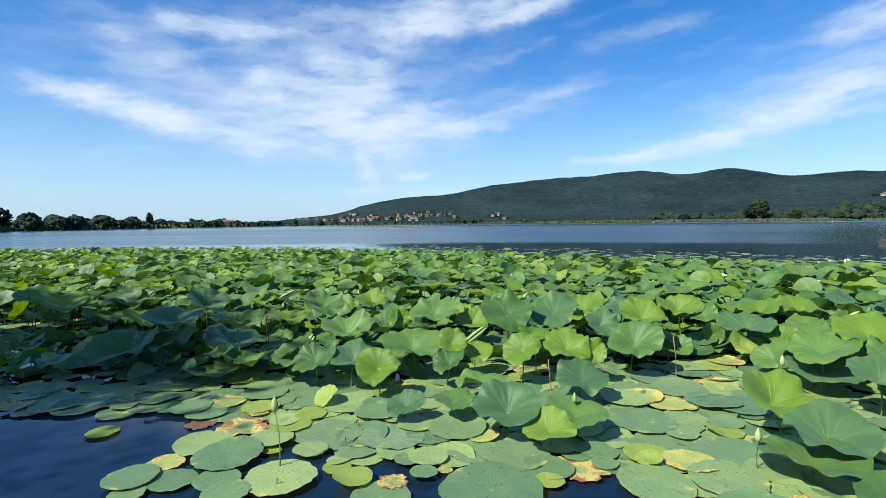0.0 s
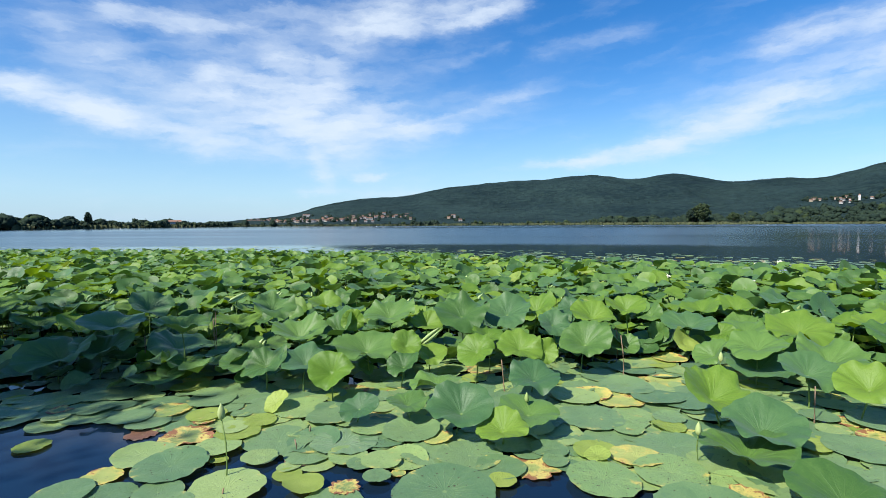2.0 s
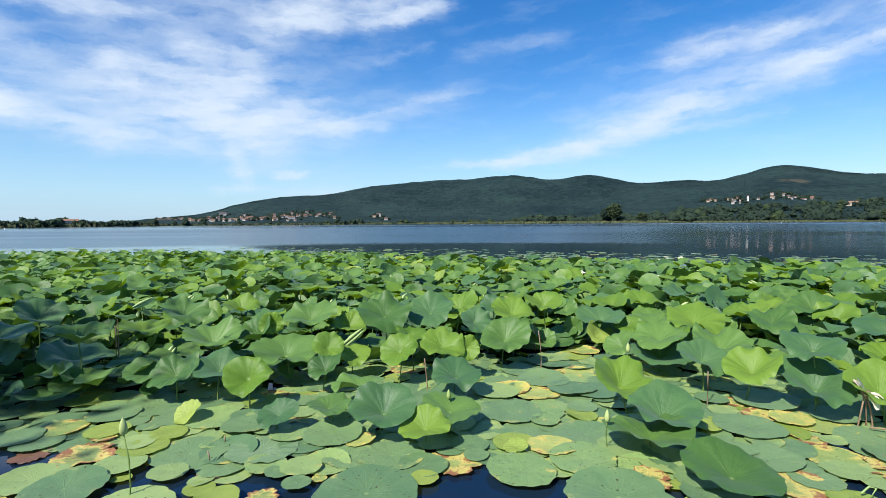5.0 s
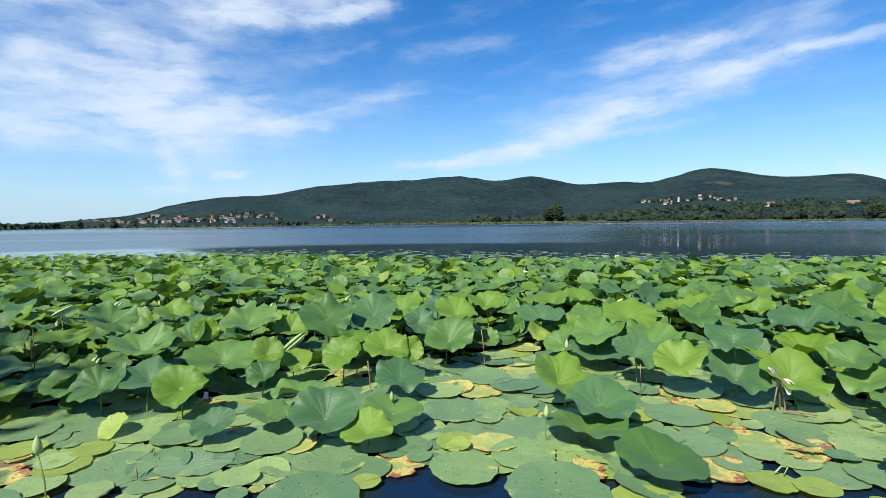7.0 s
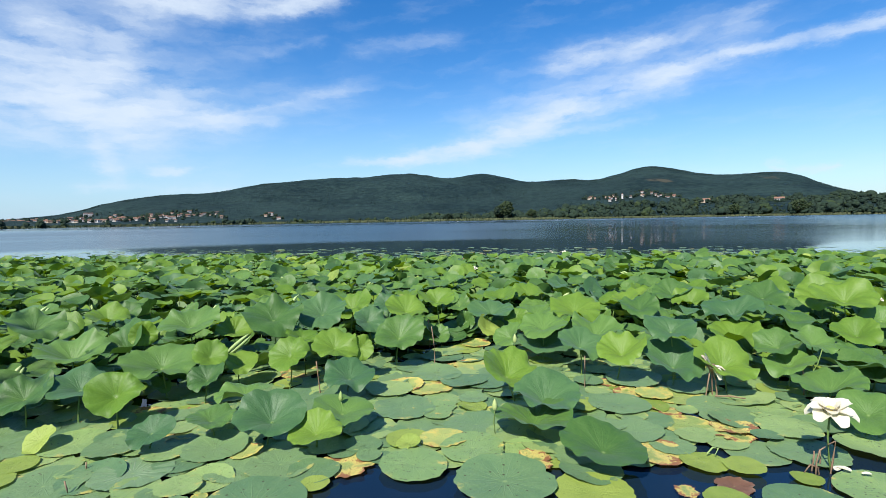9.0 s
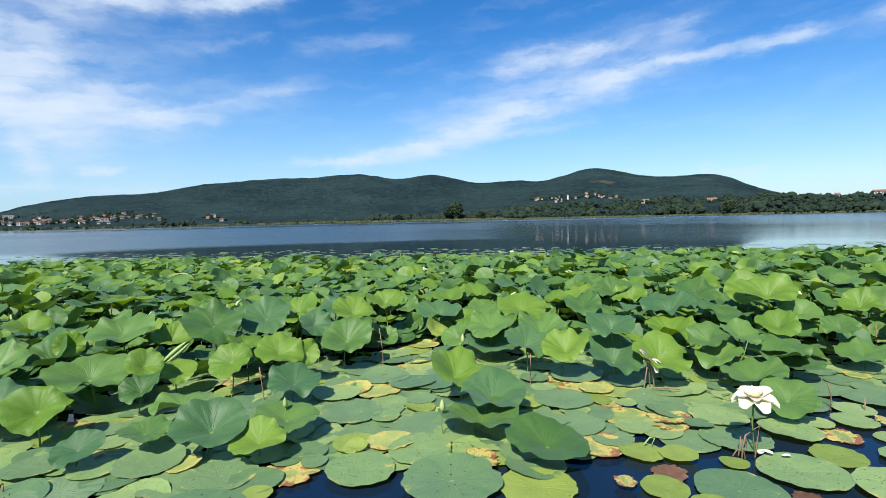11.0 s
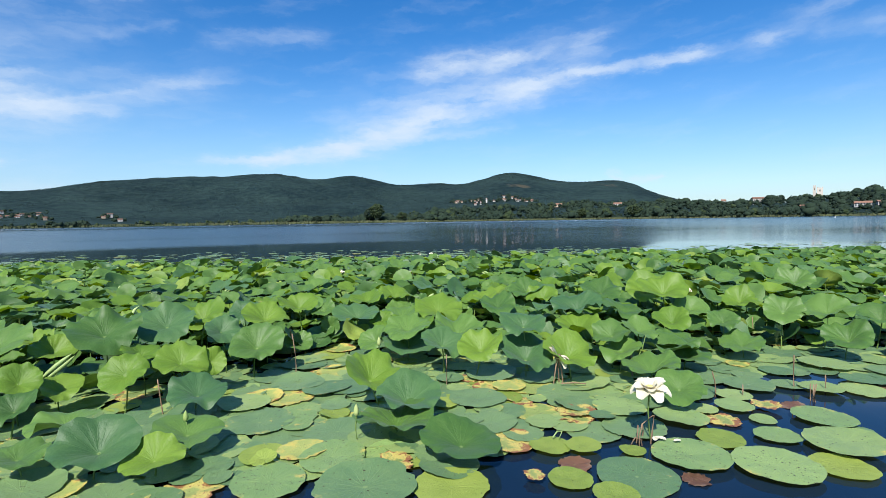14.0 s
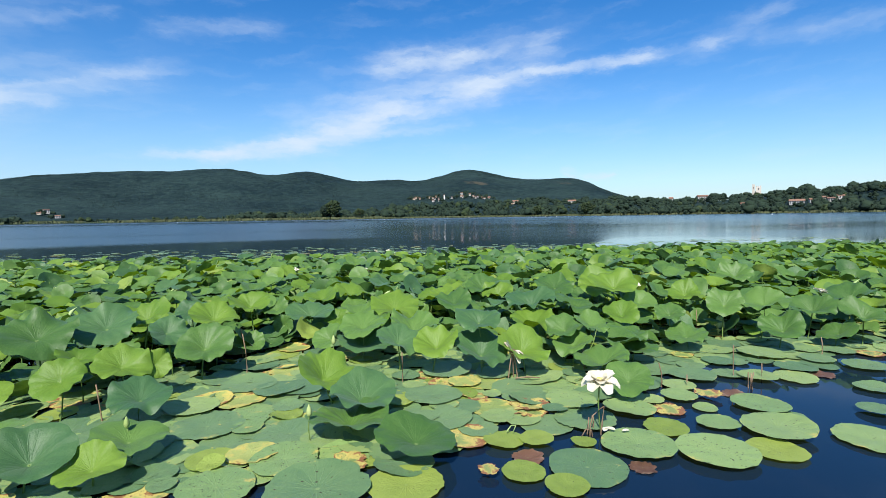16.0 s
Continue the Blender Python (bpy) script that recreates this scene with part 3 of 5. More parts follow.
pad(-2.60, 3.58, 0.131, "sage")
pad(-2.36, 3.76, 0.158, "sage")
pad(-2.69, 4.02, 0.145, "spotted")
pad(-2.33, 4.08, 0.265, "sage")
pad(-1.92, 3.52, 0.128, "lime")
pad(-1.62, 3.23, 0.246, "sage")
pad(-1.62, 2.96, 0.116, "pale")
pad(-1.36, 2.80, 0.090, "lime")
pad(-1.36, 2.99, 0.104, "brown")
pad(-1.19, 2.66, 0.121, "lime")
pad(-0.96, 2.69, 0.095, "torn")
pad(-0.81, 2.82, 0.085, "sage")
pad(-0.70, 2.90, 0.048, "yellow")
pad(-0.95, 2.97, 0.094, "sage")
pad(-0.71, 3.09, 0.164, "spotted")
pad(-1.16, 3.26, 0.230, "ribbed")
pad(-0.75, 3.48, 0.212, "sage")
pad(-0.30, 3.18, 0.222, "sage")
pad(-0.39, 2.70, 0.295, "sage")
pad(-0.97, 2.53, 0.168, "sage")
pad(-0.08, 2.88, 0.086, "lime")
pad(0.10, 3.09, 0.179, "torn")
pad(-1.72, 3.80, 0.209, "spotted")
pad(-1.42, 3.65, 0.187, "sage")
pad(-1.93, 4.16, 0.144, "sage")
pad(-0.04, 3.32, 0.105, "sage")
pad(0.27, 3.61, 0.206, "pale")
pad(0.50, 2.97, 0.212, "spotted")
pad(0.63, 3.54, 0.198, "sage")
pad(0.64, 3.24, 0.106, "spotted")
pad(0.90, 3.09, 0.214, "spotted")
pad(1.03, 3.49, 0.241, "sage")
pad(0.79, 3.73, 0.116, "spotted")
pad(0.98, 3.89, 0.175, "pale")
pad(1.09, 3.82, 0.121, "lime")
pad(1.25, 4.05, 0.140, "sage")
pad(0.55, 3.92, 0.260, "sage")
pad(0.48, 4.37, 0.201, "pale")
pad(0.85, 4.34, 0.197, "yellow")
pad(1.17, 4.44, 0.219, "sage")
pad(0.84, 5.05, 0.230, "sage")
pad(0.97, 4.71, 0.237, "sage")
pad(1.40, 5.22, 0.180, "sage")
pad(1.24, 3.27, 0.190, "pale")
pad(1.93, 3.61, 0.118, "lime")
pad(1.58, 3.14, 0.281, "sage")
pad(2.22, 3.58, 0.234, "sage")
pad(2.48, 3.12, 0.192, "yellow")
pad(2.06, 3.09, 0.195, "sage")
pad(2.30, 2.93, 0.097, "pale")
pad(1.51, 2.68, 0.190, "sage")
pad(0.97, 2.64, 0.286, "sage")
pad(1.41, 2.45, 0.218, "lime")
pad(1.20, 2.84, 0.147, "torn")
pad(1.02, 2.96, 0.184, "spotted")
pad(1.41, 3.07, 0.187, "pale")
pad(2.63, 2.65, 0.189, "sage")
pad(2.21, 2.60, 0.136, "lime")
pad(2.39, 2.49, 0.117, "lime")
pad(2.93, 2.58, 0.229, "sage")
pad(3.10, 2.89, 0.208, "spotted")
pad(2.94, 3.37, 0.230, "sage")
pad(2.75, 2.98, 0.168, "torn")
pad(2.81, 3.67, 0.223, "yellow")
pad(3.34, 3.47, 0.175, "pale")
pad(2.66, 4.09, 0.243, "sage")
pad(5.44, 1.75, 0.144, "sage")
pad(4.85, 1.52, 0.132, "sage")
pad(4.25, 1.35, 0.215, "pale")
pad(4.26, 2.05, 0.210, "spotted")
pad(4.20, 1.83, 0.129, "sage")
pad(3.66, 2.02, 0.146, "spotted")
pad(3.89, 1.74, 0.234, "pale")
pad(3.29, 2.17, 0.157, "lime")
pad(3.22, 1.76, 0.240, "spotted")
pad(3.57, 1.59, 0.175, "lime")
pad(2.90, 2.09, 0.232, "spotted")
pad(2.42, 2.07, 0.237, "sage")
pad(2.05, 2.21, 0.130, "lime")
pad(2.14, 1.95, 0.123, "lime")
pad(2.64, 2.31, 0.083, "lime")
pad(3.34, 2.52, 0.192, "spotted")
pad(3.67, 2.59, 0.113, "pale")
pad(3.91, 2.50, 0.144, "spotted")
pad(3.87, 2.25, 0.090, "pale")
pad(4.14, 2.66, 0.140, "pale")
pad(4.12, 2.38, 0.118, "torn")
pad(2.70, 1.90, 0.085, "brown")
pad(2.21, 2.36, 0.105, "brown")
pad(4.37, 2.31, 0.113, "brown")
pad(5.52, 2.16, 0.108, "brown")
pad(3.61, 2.37, 0.123, "torn")
pad(2.68, 2.90, 0.142, "torn")
pad(1.88, 2.32, 0.068, "torn")
pad(4.81, 2.62, 0.142, "sage")
pad(4.94, 2.42, 0.170, "pale")
pad(5.21, 2.24, 0.183, "pale")
pad(5.51, 2.37, 0.179, "sage")
pad(5.79, 2.30, 0.163, "sage")
pad(6.13, 2.05, 0.196, "sage")
pad(5.73, 2.80, 0.231, "pale")
pad(-2.36, 2.25, 0.101, "sage")
pad(-1.81, 2.36, 0.136, "sage")
pad(-3.89, 3.29, 0.198, "sage")
pad(-4.41, 3.19, 0.136, "torn")
pad(-4.02, 3.73, 0.206, "sage")
pad(-4.59, 3.62, 0.176, "sage")
pad(-2.55, 3.88, 0.199, "sage")
pad(-1.63, 3.46, 0.119, "pale")
pad(-2.05, 3.36, 0.116, "pale")
pad(-2.01, 3.59, 0.127, "pale")
pad(-2.34, 3.46, 0.087, "torn")
pad(-1.39, 2.89, 0.075, "pale")
pad(0.21, 3.33, 0.125, "sage")
pad(-1.05, 3.49, 0.143, "spotted")
pad(-2.54, 3.93, 0.138, "torn")
pad(-1.48, 3.85, 0.141, "sage")
pad(-0.99, 3.82, 0.111, "yellow")
pad(0.10, 4.38, 0.187, "sage")
pad(-0.29, 4.44, 0.208, "sage")
pad(2.78, 3.19, 0.118, "sage")
pad(2.26, 4.16, 0.131, "sage")
pad(2.45, 4.11, 0.128, "torn")
pad(2.62, 3.72, 0.151, "yellow")
pad(3.19, 3.49, 0.183, "pale")
pad(2.99, 3.79, 0.168, "sage")
pad(2.52, 3.41, 0.120, "torn")
pad(0.61, 4.47, 0.194, "yellow")
pad(1.36, 4.36, 0.213, "sage")
pad(1.14, 5.33, 0.231, "sage")
pad(1.63, 5.76, 0.186, "yellow")
pad(2.04, 5.21, 0.223, "torn")
pad(1.92, 3.77, 0.140, "lime")
pad(2.05, 3.34, 0.104, "spotted")
pad(4.50, 2.77, 0.213, "sage")
pad(2.85, 2.81, 0.098, "sage")
pad(5.13, 2.90, 0.159, "sage")
pad(5.97, 2.40, 0.163, "sage")
pad(3.91, 2.85, 0.148, "sage")
# standing leaves: place and height of the hub, radius, lean of the blade, compass turn of the lean, state
leaf(-4.07, 4.57, 0.54, 0.290, 18, 132, "blue")
leaf(-3.25, 4.51, 0.55, 0.246, 9, 114, "green")
leaf(-4.40, 5.52, 0.56, 0.256, 31, 117, "blue")
leaf(-6.58, 5.46, 0.51, 0.340, 10, 97, "bright")
leaf(-7.04, 5.38, 0.57, 0.227, 18, 110, "green")
leaf(-4.28, 4.13, 0.33, 0.329, 19, 174, "dark")
leaf(-4.00, 4.33, 0.35, 0.263, 10, 163, "blue")
leaf(-3.19, 4.42, 0.21, 0.214, 7, 85, "bright")
leaf(-3.30, 4.13, 0.13, 0.257, 2, 1, "dark")
leaf(-3.53, 4.84, 0.26, 0.324, 14, 61, "blue")
leaf(-3.06, 4.97, 0.24, 0.143, 31, -163, "green")
leaf(-3.16, 5.32, 0.44, 0.244, 13, 133, "bright")
leaf(-2.51, 4.28, 0.27, 0.191, 21, 175, "green")
leaf(-2.22, 4.17, 0.29, 0.210, 24, -174, "green")
leaf(-2.23, 4.90, 0.44, 0.272, 12, 179, "green")
leaf(-1.87, 4.23, 0.32, 0.230, 18, 169, "blue")
leaf(-1.88, 4.97, 0.47, 0.236, 37, -139, "dark")
leaf(-1.55, 4.00, 0.30, 0.186, 43, -178, "bright")
leaf(-1.44, 4.66, 0.35, 0.292, 19, 174, "green")
leaf(-1.05, 4.69, 0.37, 0.152, 43, 159, "bright")
leaf(-0.84, 4.86, 0.25, 0.167, 19, 144, "bright")
# dark leaf added in place of the shadow beside the broad green leaf
leaf(-1.02, 4.40, 0.26, 0.153, 22, -161, "dark")
leaf(-0.97, 5.35, 0.46, 0.171, 33, 149, "bright")
leaf(-1.37, 5.28, 0.57, 0.281, 18, 177, "green")
leaf(-1.67, 4.96, 0.53, 0.117, 72, 174, "bright")
leaf(-0.58, 5.21, 0.59, 0.281, 21, 175, "green")
leaf(-0.12, 5.51, 0.57, 0.279, 23, -167, "blue")
leaf(0.19, 5.81, 0.58, 0.227, 18, -131, "bright")
leaf(-0.39, 4.68, 0.33, 0.189, 41, -156, "bright")
leaf(-0.29, 5.02, 0.42, 0.162, 22, 144, "bright")
leaf(0.02, 4.76, 0.37, 0.214, 29, 172, "bright")
leaf(0.26, 4.77, 0.32, 0.119, 67, 172, "bright")
leaf(0.14, 4.30, 0.22, 0.221, 11, 176, "blue")
leaf(0.08, 3.60, 0.18, 0.222, 11, 165, "green")
leaf(-0.39, 3.48, 0.24, 0.225, 23, -178, "blue")
leaf(-0.10, 3.31, 0.17, 0.174, 18, -139, "bright")
leaf(-0.81, 3.65, 0.19, 0.165, 9, 164, "green")
leaf(-1.16, 3.56, 0.16, 0.143, 28, -161, "blue")
leaf(-0.65, 4.04, 0.23, 0.212, 8, -93, "green")
leaf(-1.92, 3.77, 0.09, 0.111, 38, -151, "lime")
leaf(0.37, 5.39, 0.47, 0.180, 40, 158, "blue")
leaf(0.66, 5.14, 0.36, 0.253, 29, -175, "green")
leaf(0.81, 5.68, 0.53, 0.241, 21, 175, "bright")
leaf(0.62, 6.09, 0.53, 0.163, 29, -153, "blue")
leaf(1.22, 6.00, 0.58, 0.220, 25, -173, "bright")
leaf(1.93, 6.08, 0.38, 0.279, 17, -147, "blue")
leaf(1.59, 6.06, 0.25, 0.126, 73, -152, "green")
leaf(1.16, 5.75, 0.18, 0.157, 27, -160, "green")
leaf(1.49, 6.00, 0.09, 0.187, 11, -94, "green")
leaf(2.24, 6.66, 0.48, 0.243, 17, -128, "bright")
leaf(2.69, 6.74, 0.48, 0.256, 15, -163, "bright")
leaf(2.50, 6.00, 0.33, 0.257, 9, -177, "green")
leaf(2.19, 5.90, 0.31, 0.149, 29, -149, "bright")
leaf(1.86, 5.24, 0.25, 0.181, 39, -114, "green")
leaf(2.33, 5.34, 0.32, 0.297, 8, -80, "bright")
leaf(2.18, 4.98, 0.22, 0.302, 12, -144, "blue")
leaf(2.86, 5.66, 0.42, 0.320, 20, -151, "bright")
leaf(1.42, 3.84, 0.31, 0.257, 27, 151, "bright")
leaf(1.56, 3.45, 0.23, 0.262, 13, 179, "blue")
leaf(1.38, 3.25, 0.15, 0.298, 3, 27, "green")
leaf(2.30, 4.37, 0.34, 0.222, 22, 169, "blue")
leaf(-6.48, 5.15, 0.36, 0.216, 11, 89, "green")
leaf(-5.90, 5.41, 0.33, 0.257, 11, 96, "green")
leaf(-5.13, 5.24, 0.32, 0.210, 14, 110, "bright")
leaf(-2.83, 5.52, 0.58, 0.269, 11, 138, "green")
leaf(-2.28, 5.75, 0.59, 0.205, 15, 152, "bright")
leaf(2.97, 6.57, 0.39, 0.130, 43, -125, "green")
leaf(0.50, 3.23, 0.06, 0.080, 17, -133, "lime")
leaf(2.14, 4.92, 0.39, 0.242, 12, -129, "green")
leaf(3.64, 5.54, 0.43, 0.248, 12, -136, "green")
leaf(2.69, 4.82, 0.36, 0.272, 8, -169, "green")
leaf(2.53, 4.07, 0.34, 0.217, 19, -128, "bright")
leaf(2.97, 3.99, 0.52, 0.212, 27, -147, "blue")
leaf(2.90, 3.85, 0.28, 0.265, 17, -154, "blue")
leaf(3.22, 3.62, 0.30, 0.255, 26, -176, "bright")
leaf(3.89, 4.29, 0.36, 0.257, 10, -108, "bright")
leaf(4.15, 4.61, 0.52, 0.287, 17, -127, "blue")
leaf(3.83, 3.74, 0.38, 0.194, 28, -102, "green")
leaf(3.82, 3.59, 0.25, 0.193, 13, -100, "green")
leaf(4.14, 3.66, 0.40, 0.198, 18, 174, "green")
leaf(4.75, 4.45, 0.43, 0.274, 17, -179, "green")
leaf(5.28, 4.36, 0.65, 0.286, 23, -129, "bright")
leaf(4.80, 3.83, 0.41, 0.201, 21, -112, "bright")
leaf(4.31, 3.47, 0.26, 0.263, 7, -109, "green")
leaf(4.41, 3.33, 0.18, 0.210, 15, -114, "green")
leaf(3.79, 3.20, 0.20, 0.263, 7, -97, "green")
leaf(3.54, 2.70, 0.18, 0.204, 25, -128, "green")
leaf(4.47, 5.70, 0.46, 0.217, 17, -134, "bright")
leaf(5.08, 5.21, 0.55, 0.273, 20, -127, "green")
leaf(4.46, 6.05, 0.52, 0.267, 16, -137, "green")
leaf(1.63, 2.74, 0.14, 0.256, 7, -177, "green")
leaf(6.06, 3.91, 0.52, 0.193, 30, -119, "bright")
leaf(5.31, 3.59, 0.39, 0.167, 27, -119, "green")
leaf(6.07, 3.40, 0.45, 0.206, 35, -130, "green")
leaf(6.34, 3.10, 0.49, 0.261, 17, -103, "green")
leaf(6.89, 2.85, 0.41, 0.251, 18, -98, "green")
leaf(6.09, 2.78, 0.28, 0.231, 22, -102, "green")
leaf(6.73, 2.53, 0.19, 0.193, 28, -75, "green")
leaf(7.42, 2.70, 0.52, 0.283, 13, -90, "green")
leaf(7.02, 2.39, 0.38, 0.237, 23, -125, "green")
leaf(4.52, 3.56, 0.25, 0.250, 6, -97, "green")
leaf(5.26, 3.34, 0.19, 0.222, 15, -126, "green")
leaf(5.38, 4.69, 0.61, 0.285, 23, -129, "bright")
leaf(7.88, 4.31, 0.60, 0.239, 26, -115, "green")


# ---------------------------------------------------------------- the rest of the bed, by chance
def pick(states, weights):
    return states[int(rng.choice(len(states), p=np.array(weights) / sum(weights)))]


def edge_at(turn, turns, dists):
    return float(np.interp(turn, turns, dists))


PAD_EDGE = ((-80, -55, -49, -40, -30, -22, -5, 11, 20, 32, 44, 52, 57, 64, 71, 90), (7.5, 5.4, 4.9, 4.4, 3.6, 3.1, 3.0, 3.05, 3.1, 3.2, 3.9, 4.5, 5.4, 6.1, 6.9, 8.5))
STAND_EDGE = ((-80, -55, -49, -42, -34, -22, -11, 1, 11, 20, 32, 41, 49, 57, 64, 70, 90), (13, 10.6, 8.4, 7.2, 6.5, 6.2, 6.1, 6.2, 6.9, 7.0, 6.7, 6.4, 6.6, 7.4, 7.8, 8.6, 11))
STAND_FAR = ((-80, -54, -37, -13, 6, 31, 36, 54, 67, 90), (38, 31, 24, 18, 13.6, 13.4, 14, 17.5, 20.5, 26))
PAD_FAR = ((-80, -54, -47, -37, -25, -13, 0, 16, 31, 45, 54, 67, 90), (60, 53, 47, 44, 38, 33, 29.5, 27.3, 27.5, 28.5, 31, 38, 45))


class Grid:
    """Finds out whether a place is free."""

    def __init__(self, cell):
        self.cell, self.cells = cell, {}

    def near(self, x, y, gap):
        i, j = int(x // self.cell), int(y // self.cell)
        for a in (i - 1, i, i + 1):
            for b in (j - 1, j, j + 1):
                for px, py, pr in self.cells.get((a, b), ()):
                    if (px - x) ** 2 + (py - y) ** 2 < (gap * pr) ** 2:
                        return True
        return False

    def add(self, x, y, r):
        self.cells.setdefault((int(x // self.cell), int(y // self.cell)), []).append((x, y, r))


def scatter(near_edge, far_edge, tries, taken, gap, r_lo, r_hi, thin=None):
    grid, found = Grid(0.6), []
    for p in taken:
        grid.add(*p)
    for _ in range(tries):
        t = rng.uniform(-76, 86)
        lo, hi = edge_at(t, *near_edge), edge_at(t, *far_edge) * (1 + 0.05 * noise.noise(Vector((t * 0.6, 3, 0))))
        d = math.sqrt(rng.uniform(lo * lo, hi * hi))
        if thin and rng.random() > thin(t, d, hi):
            continue
        x, y = math.sin(radians(t)) * d, math.cos(radians(t)) * d
        r = rng.uniform(r_lo, r_hi)
        if grid.near(x, y, gap):
            continue
        grid.add(x, y, r)
        found.append((d, x, y, r))
    return sorted(found)


def random_lean(d):
    """Most leaves bow a little towards the light."""
    return float(np.clip(rng.normal(19, 17), 2, 70)), rng.normal(200, 80)


def stand_height(x, y, d):
    """The bed rises from its edge inwards."""
    inside = d - edge_at(math.degrees(math.atan2(x, y)), *STAND_EDGE)
    return 0.24 + 0.18 * min(inside / 3.0, 1.0) + rng.uniform(-0.08, 0.18) - 0.12 * min(max((d - 10) / 8, 0), 1)


stand = scatter(STAND_EDGE, STAND_FAR, 75000, taken_leaves, 1.12, 0.10, 0.20)
close = [q for q in stand if q[0] < 12][:200]
rest = stand[len(close):]
for d, x, y, r in close:
    lean, turn = random_lean(d)
    leaf(x, y, stand_height(x, y, d), r, lean, turn, pick(("green", "blue", "bright", "dark", "lime"), (44, 18, 31, 6, 1)), 40, 5)


class Bundle:
    """Many small pieces in one mesh."""

    def __init__(self, states):
        self.states, self.v, self.f, self.uv, self.i, self.n = states, [], [], [], [], 0

    def add(self, v, f, uv, state):
        self.v.append(np.asarray(v, dtype=float))
        self.uv.append(np.asarray(uv, dtype=float))
        self.f += [tuple(k + self.n for k in q) for q in f]
        self.i += [self.states.index(state)] * len(f)
        self.n += len(v)

    def build(self, name, mats):
        return new(name, mesh(name, np.concatenate(self.v), self.f, mats, np.concatenate(self.uv), self.i))


states = ["green", "blue", "bright", "dark", "lime", "stem", "scroll"]
shapes = {lod: [blade(rng, 1.0, *lod, rng.uniform(0.22, 0.52), rng.uniform(0.02, 0.16), rng.uniform(0.05, 0.11), 0.06, 0.0, 0.09, rng.uniform(0, 0.4), 0.0, 0.012) for _ in range(24)] for lod in ((18, 3), (12, 2))}
far_bed = Bundle(states)
for d, x, y, r in rest:
    lod = (18, 3) if d < 14 else (12, 2)
    v, f, uv = shapes[lod][rng.integers(24)]
    lean, turn = random_lean(d)
    z = stand_height(x, y, d)
    rot = np.array(leaf_turn(lean, turn).to_matrix() @ Matrix.Rotation(rng.uniform(0, 6.28), 3, "Z"))
    far_bed.add((v * r) @ rot.T + (x, y, z), f, uv, pick(states[:5], (46, 13, 34, 5, 2)))
    if d < 20:
        sv, sf = tube([(x, y, -0.02), (x, y, z)], (0.007, 0.006), 3, False)
        far_bed.add(sv, sf, np.zeros((len(sv), 2)), "stem")
for _ in range(260):
    t = rng.uniform(-56, 72)
    d = edge_at(t, *STAND_EDGE) + rng.uniform(0.5, 11)
    x, y, z = math.sin(radians(t)) * d, math.cos(radians(t)) * d, rng.uniform(0.24, 0.44)
    lean, way, long = rng.uniform(0.03, 0.14), rng.uniform(0, 6.28), rng.uniform(0.03, 0.10)
    tip = (x + lean * math.cos(way), y + lean * math.sin(way), z + long)
    sv, sf = tube([(x, y, z - 0.04), (x + 0.5 * (tip[0] - x), y + 0.5 * (tip[1] - y), z + long * 0.5), tip], (0.006, 0.022, 0.004), 5, False)
    far_bed.add(sv, sf, np.zeros((len(sv), 2)), "scroll")
    sv, sf = tube([(x, y, -0.02), (x, y, z - 0.03)], (0.006, 0.005), 3, False)
    far_bed.add(sv, sf, np.zeros((len(sv), 2)), "stem")
LOW_EDGE = ((-80, -50, -40, -30, -22, -12, 0, 8, 15, 24, 34, 44, 52, 60, 70, 90), (9, 6.0, 5.2, 4.9, 4.7, 5.0, 5.2, 5.6, 6.1, 5.8, 5.6, 5.5, 5.9, 6.9, 7.8, 9))
for d, x, y, r in scatter(LOW_EDGE, (LOW_EDGE[0], [d + 2.0 for d in LOW_EDGE[1]]), 2600, (), 1.25, 0.10, 0.17):
    v, f, uv = shapes[(18, 3)][rng.integers(24)]
    z = rng.uniform(0.08, 0.2)
    lean, turn = random_lean(d)
    rot = np.array(leaf_turn(lean, turn).to_matrix() @ Matrix.Rotation(rng.uniform(0, 6.28), 3, "Z"))
    v = (v * r) @ rot.T + (x, y, z)
    v[:, 2] = np.maximum(v[:, 2], 0.045)
    far_bed.add(v, f, uv, pick(states[:5], (40, 25, 15, 18, 2)))
under = scatter((STAND_EDGE[0], [d + 0.2 for d in STAND_EDGE[1]]), (STAND_EDGE[0], [d + 5.0 for d in STAND_EDGE[1]]), 20000, (), 1.3, 0.09, 0.17)
for d, x, y, r in under:
    v, f, uv = shapes[(12, 2)][rng.integers(24)]
    lean, turn = random_lean(d)
    z = rng.uniform(0.1, 0.24)
    rot = np.array(leaf_turn(lean, turn).to_matrix() @ Matrix.Rotation(rng.uniform(0, 6.28), 3, "Z"))
    v = (v * r) @ rot.T + (x, y, z)
    v[:, 2] = np.maximum(v[:, 2], 0.03)
    far_bed.add(v, f, uv, pick(states[:5], (40, 25, 15, 15, 5)))
    sv, sf = tube([(x, y, -0.02), (x, y, z)], (0.006, 0.005), 3, False)
    far_bed.add(sv, sf, np.zeros((len(sv), 2)), "stem")
tagged(far_bed.build("lotus_field", [LEAF[s] for s in states[:5]] + [STEM, ROLLED]), "dense bed of green lotus leaves standing above the lake", "lotus leaf", kind="stuff")


def gaps(t, d, hi):
    """The floating leaves thin out towards the open water."""
    inner = edge_at(t, *STAND_FAR)
    if d < inner:
        return 0.4 if d > edge_at(t, *LOW_EDGE) - 0.25 else 1.0
    q = (d - inner) / (hi - inner)
    return (1 - q) * 0.75 * (0.5 + 0.9 * noise.noise(Vector((t * 0.35, d * 0.5, 0))))


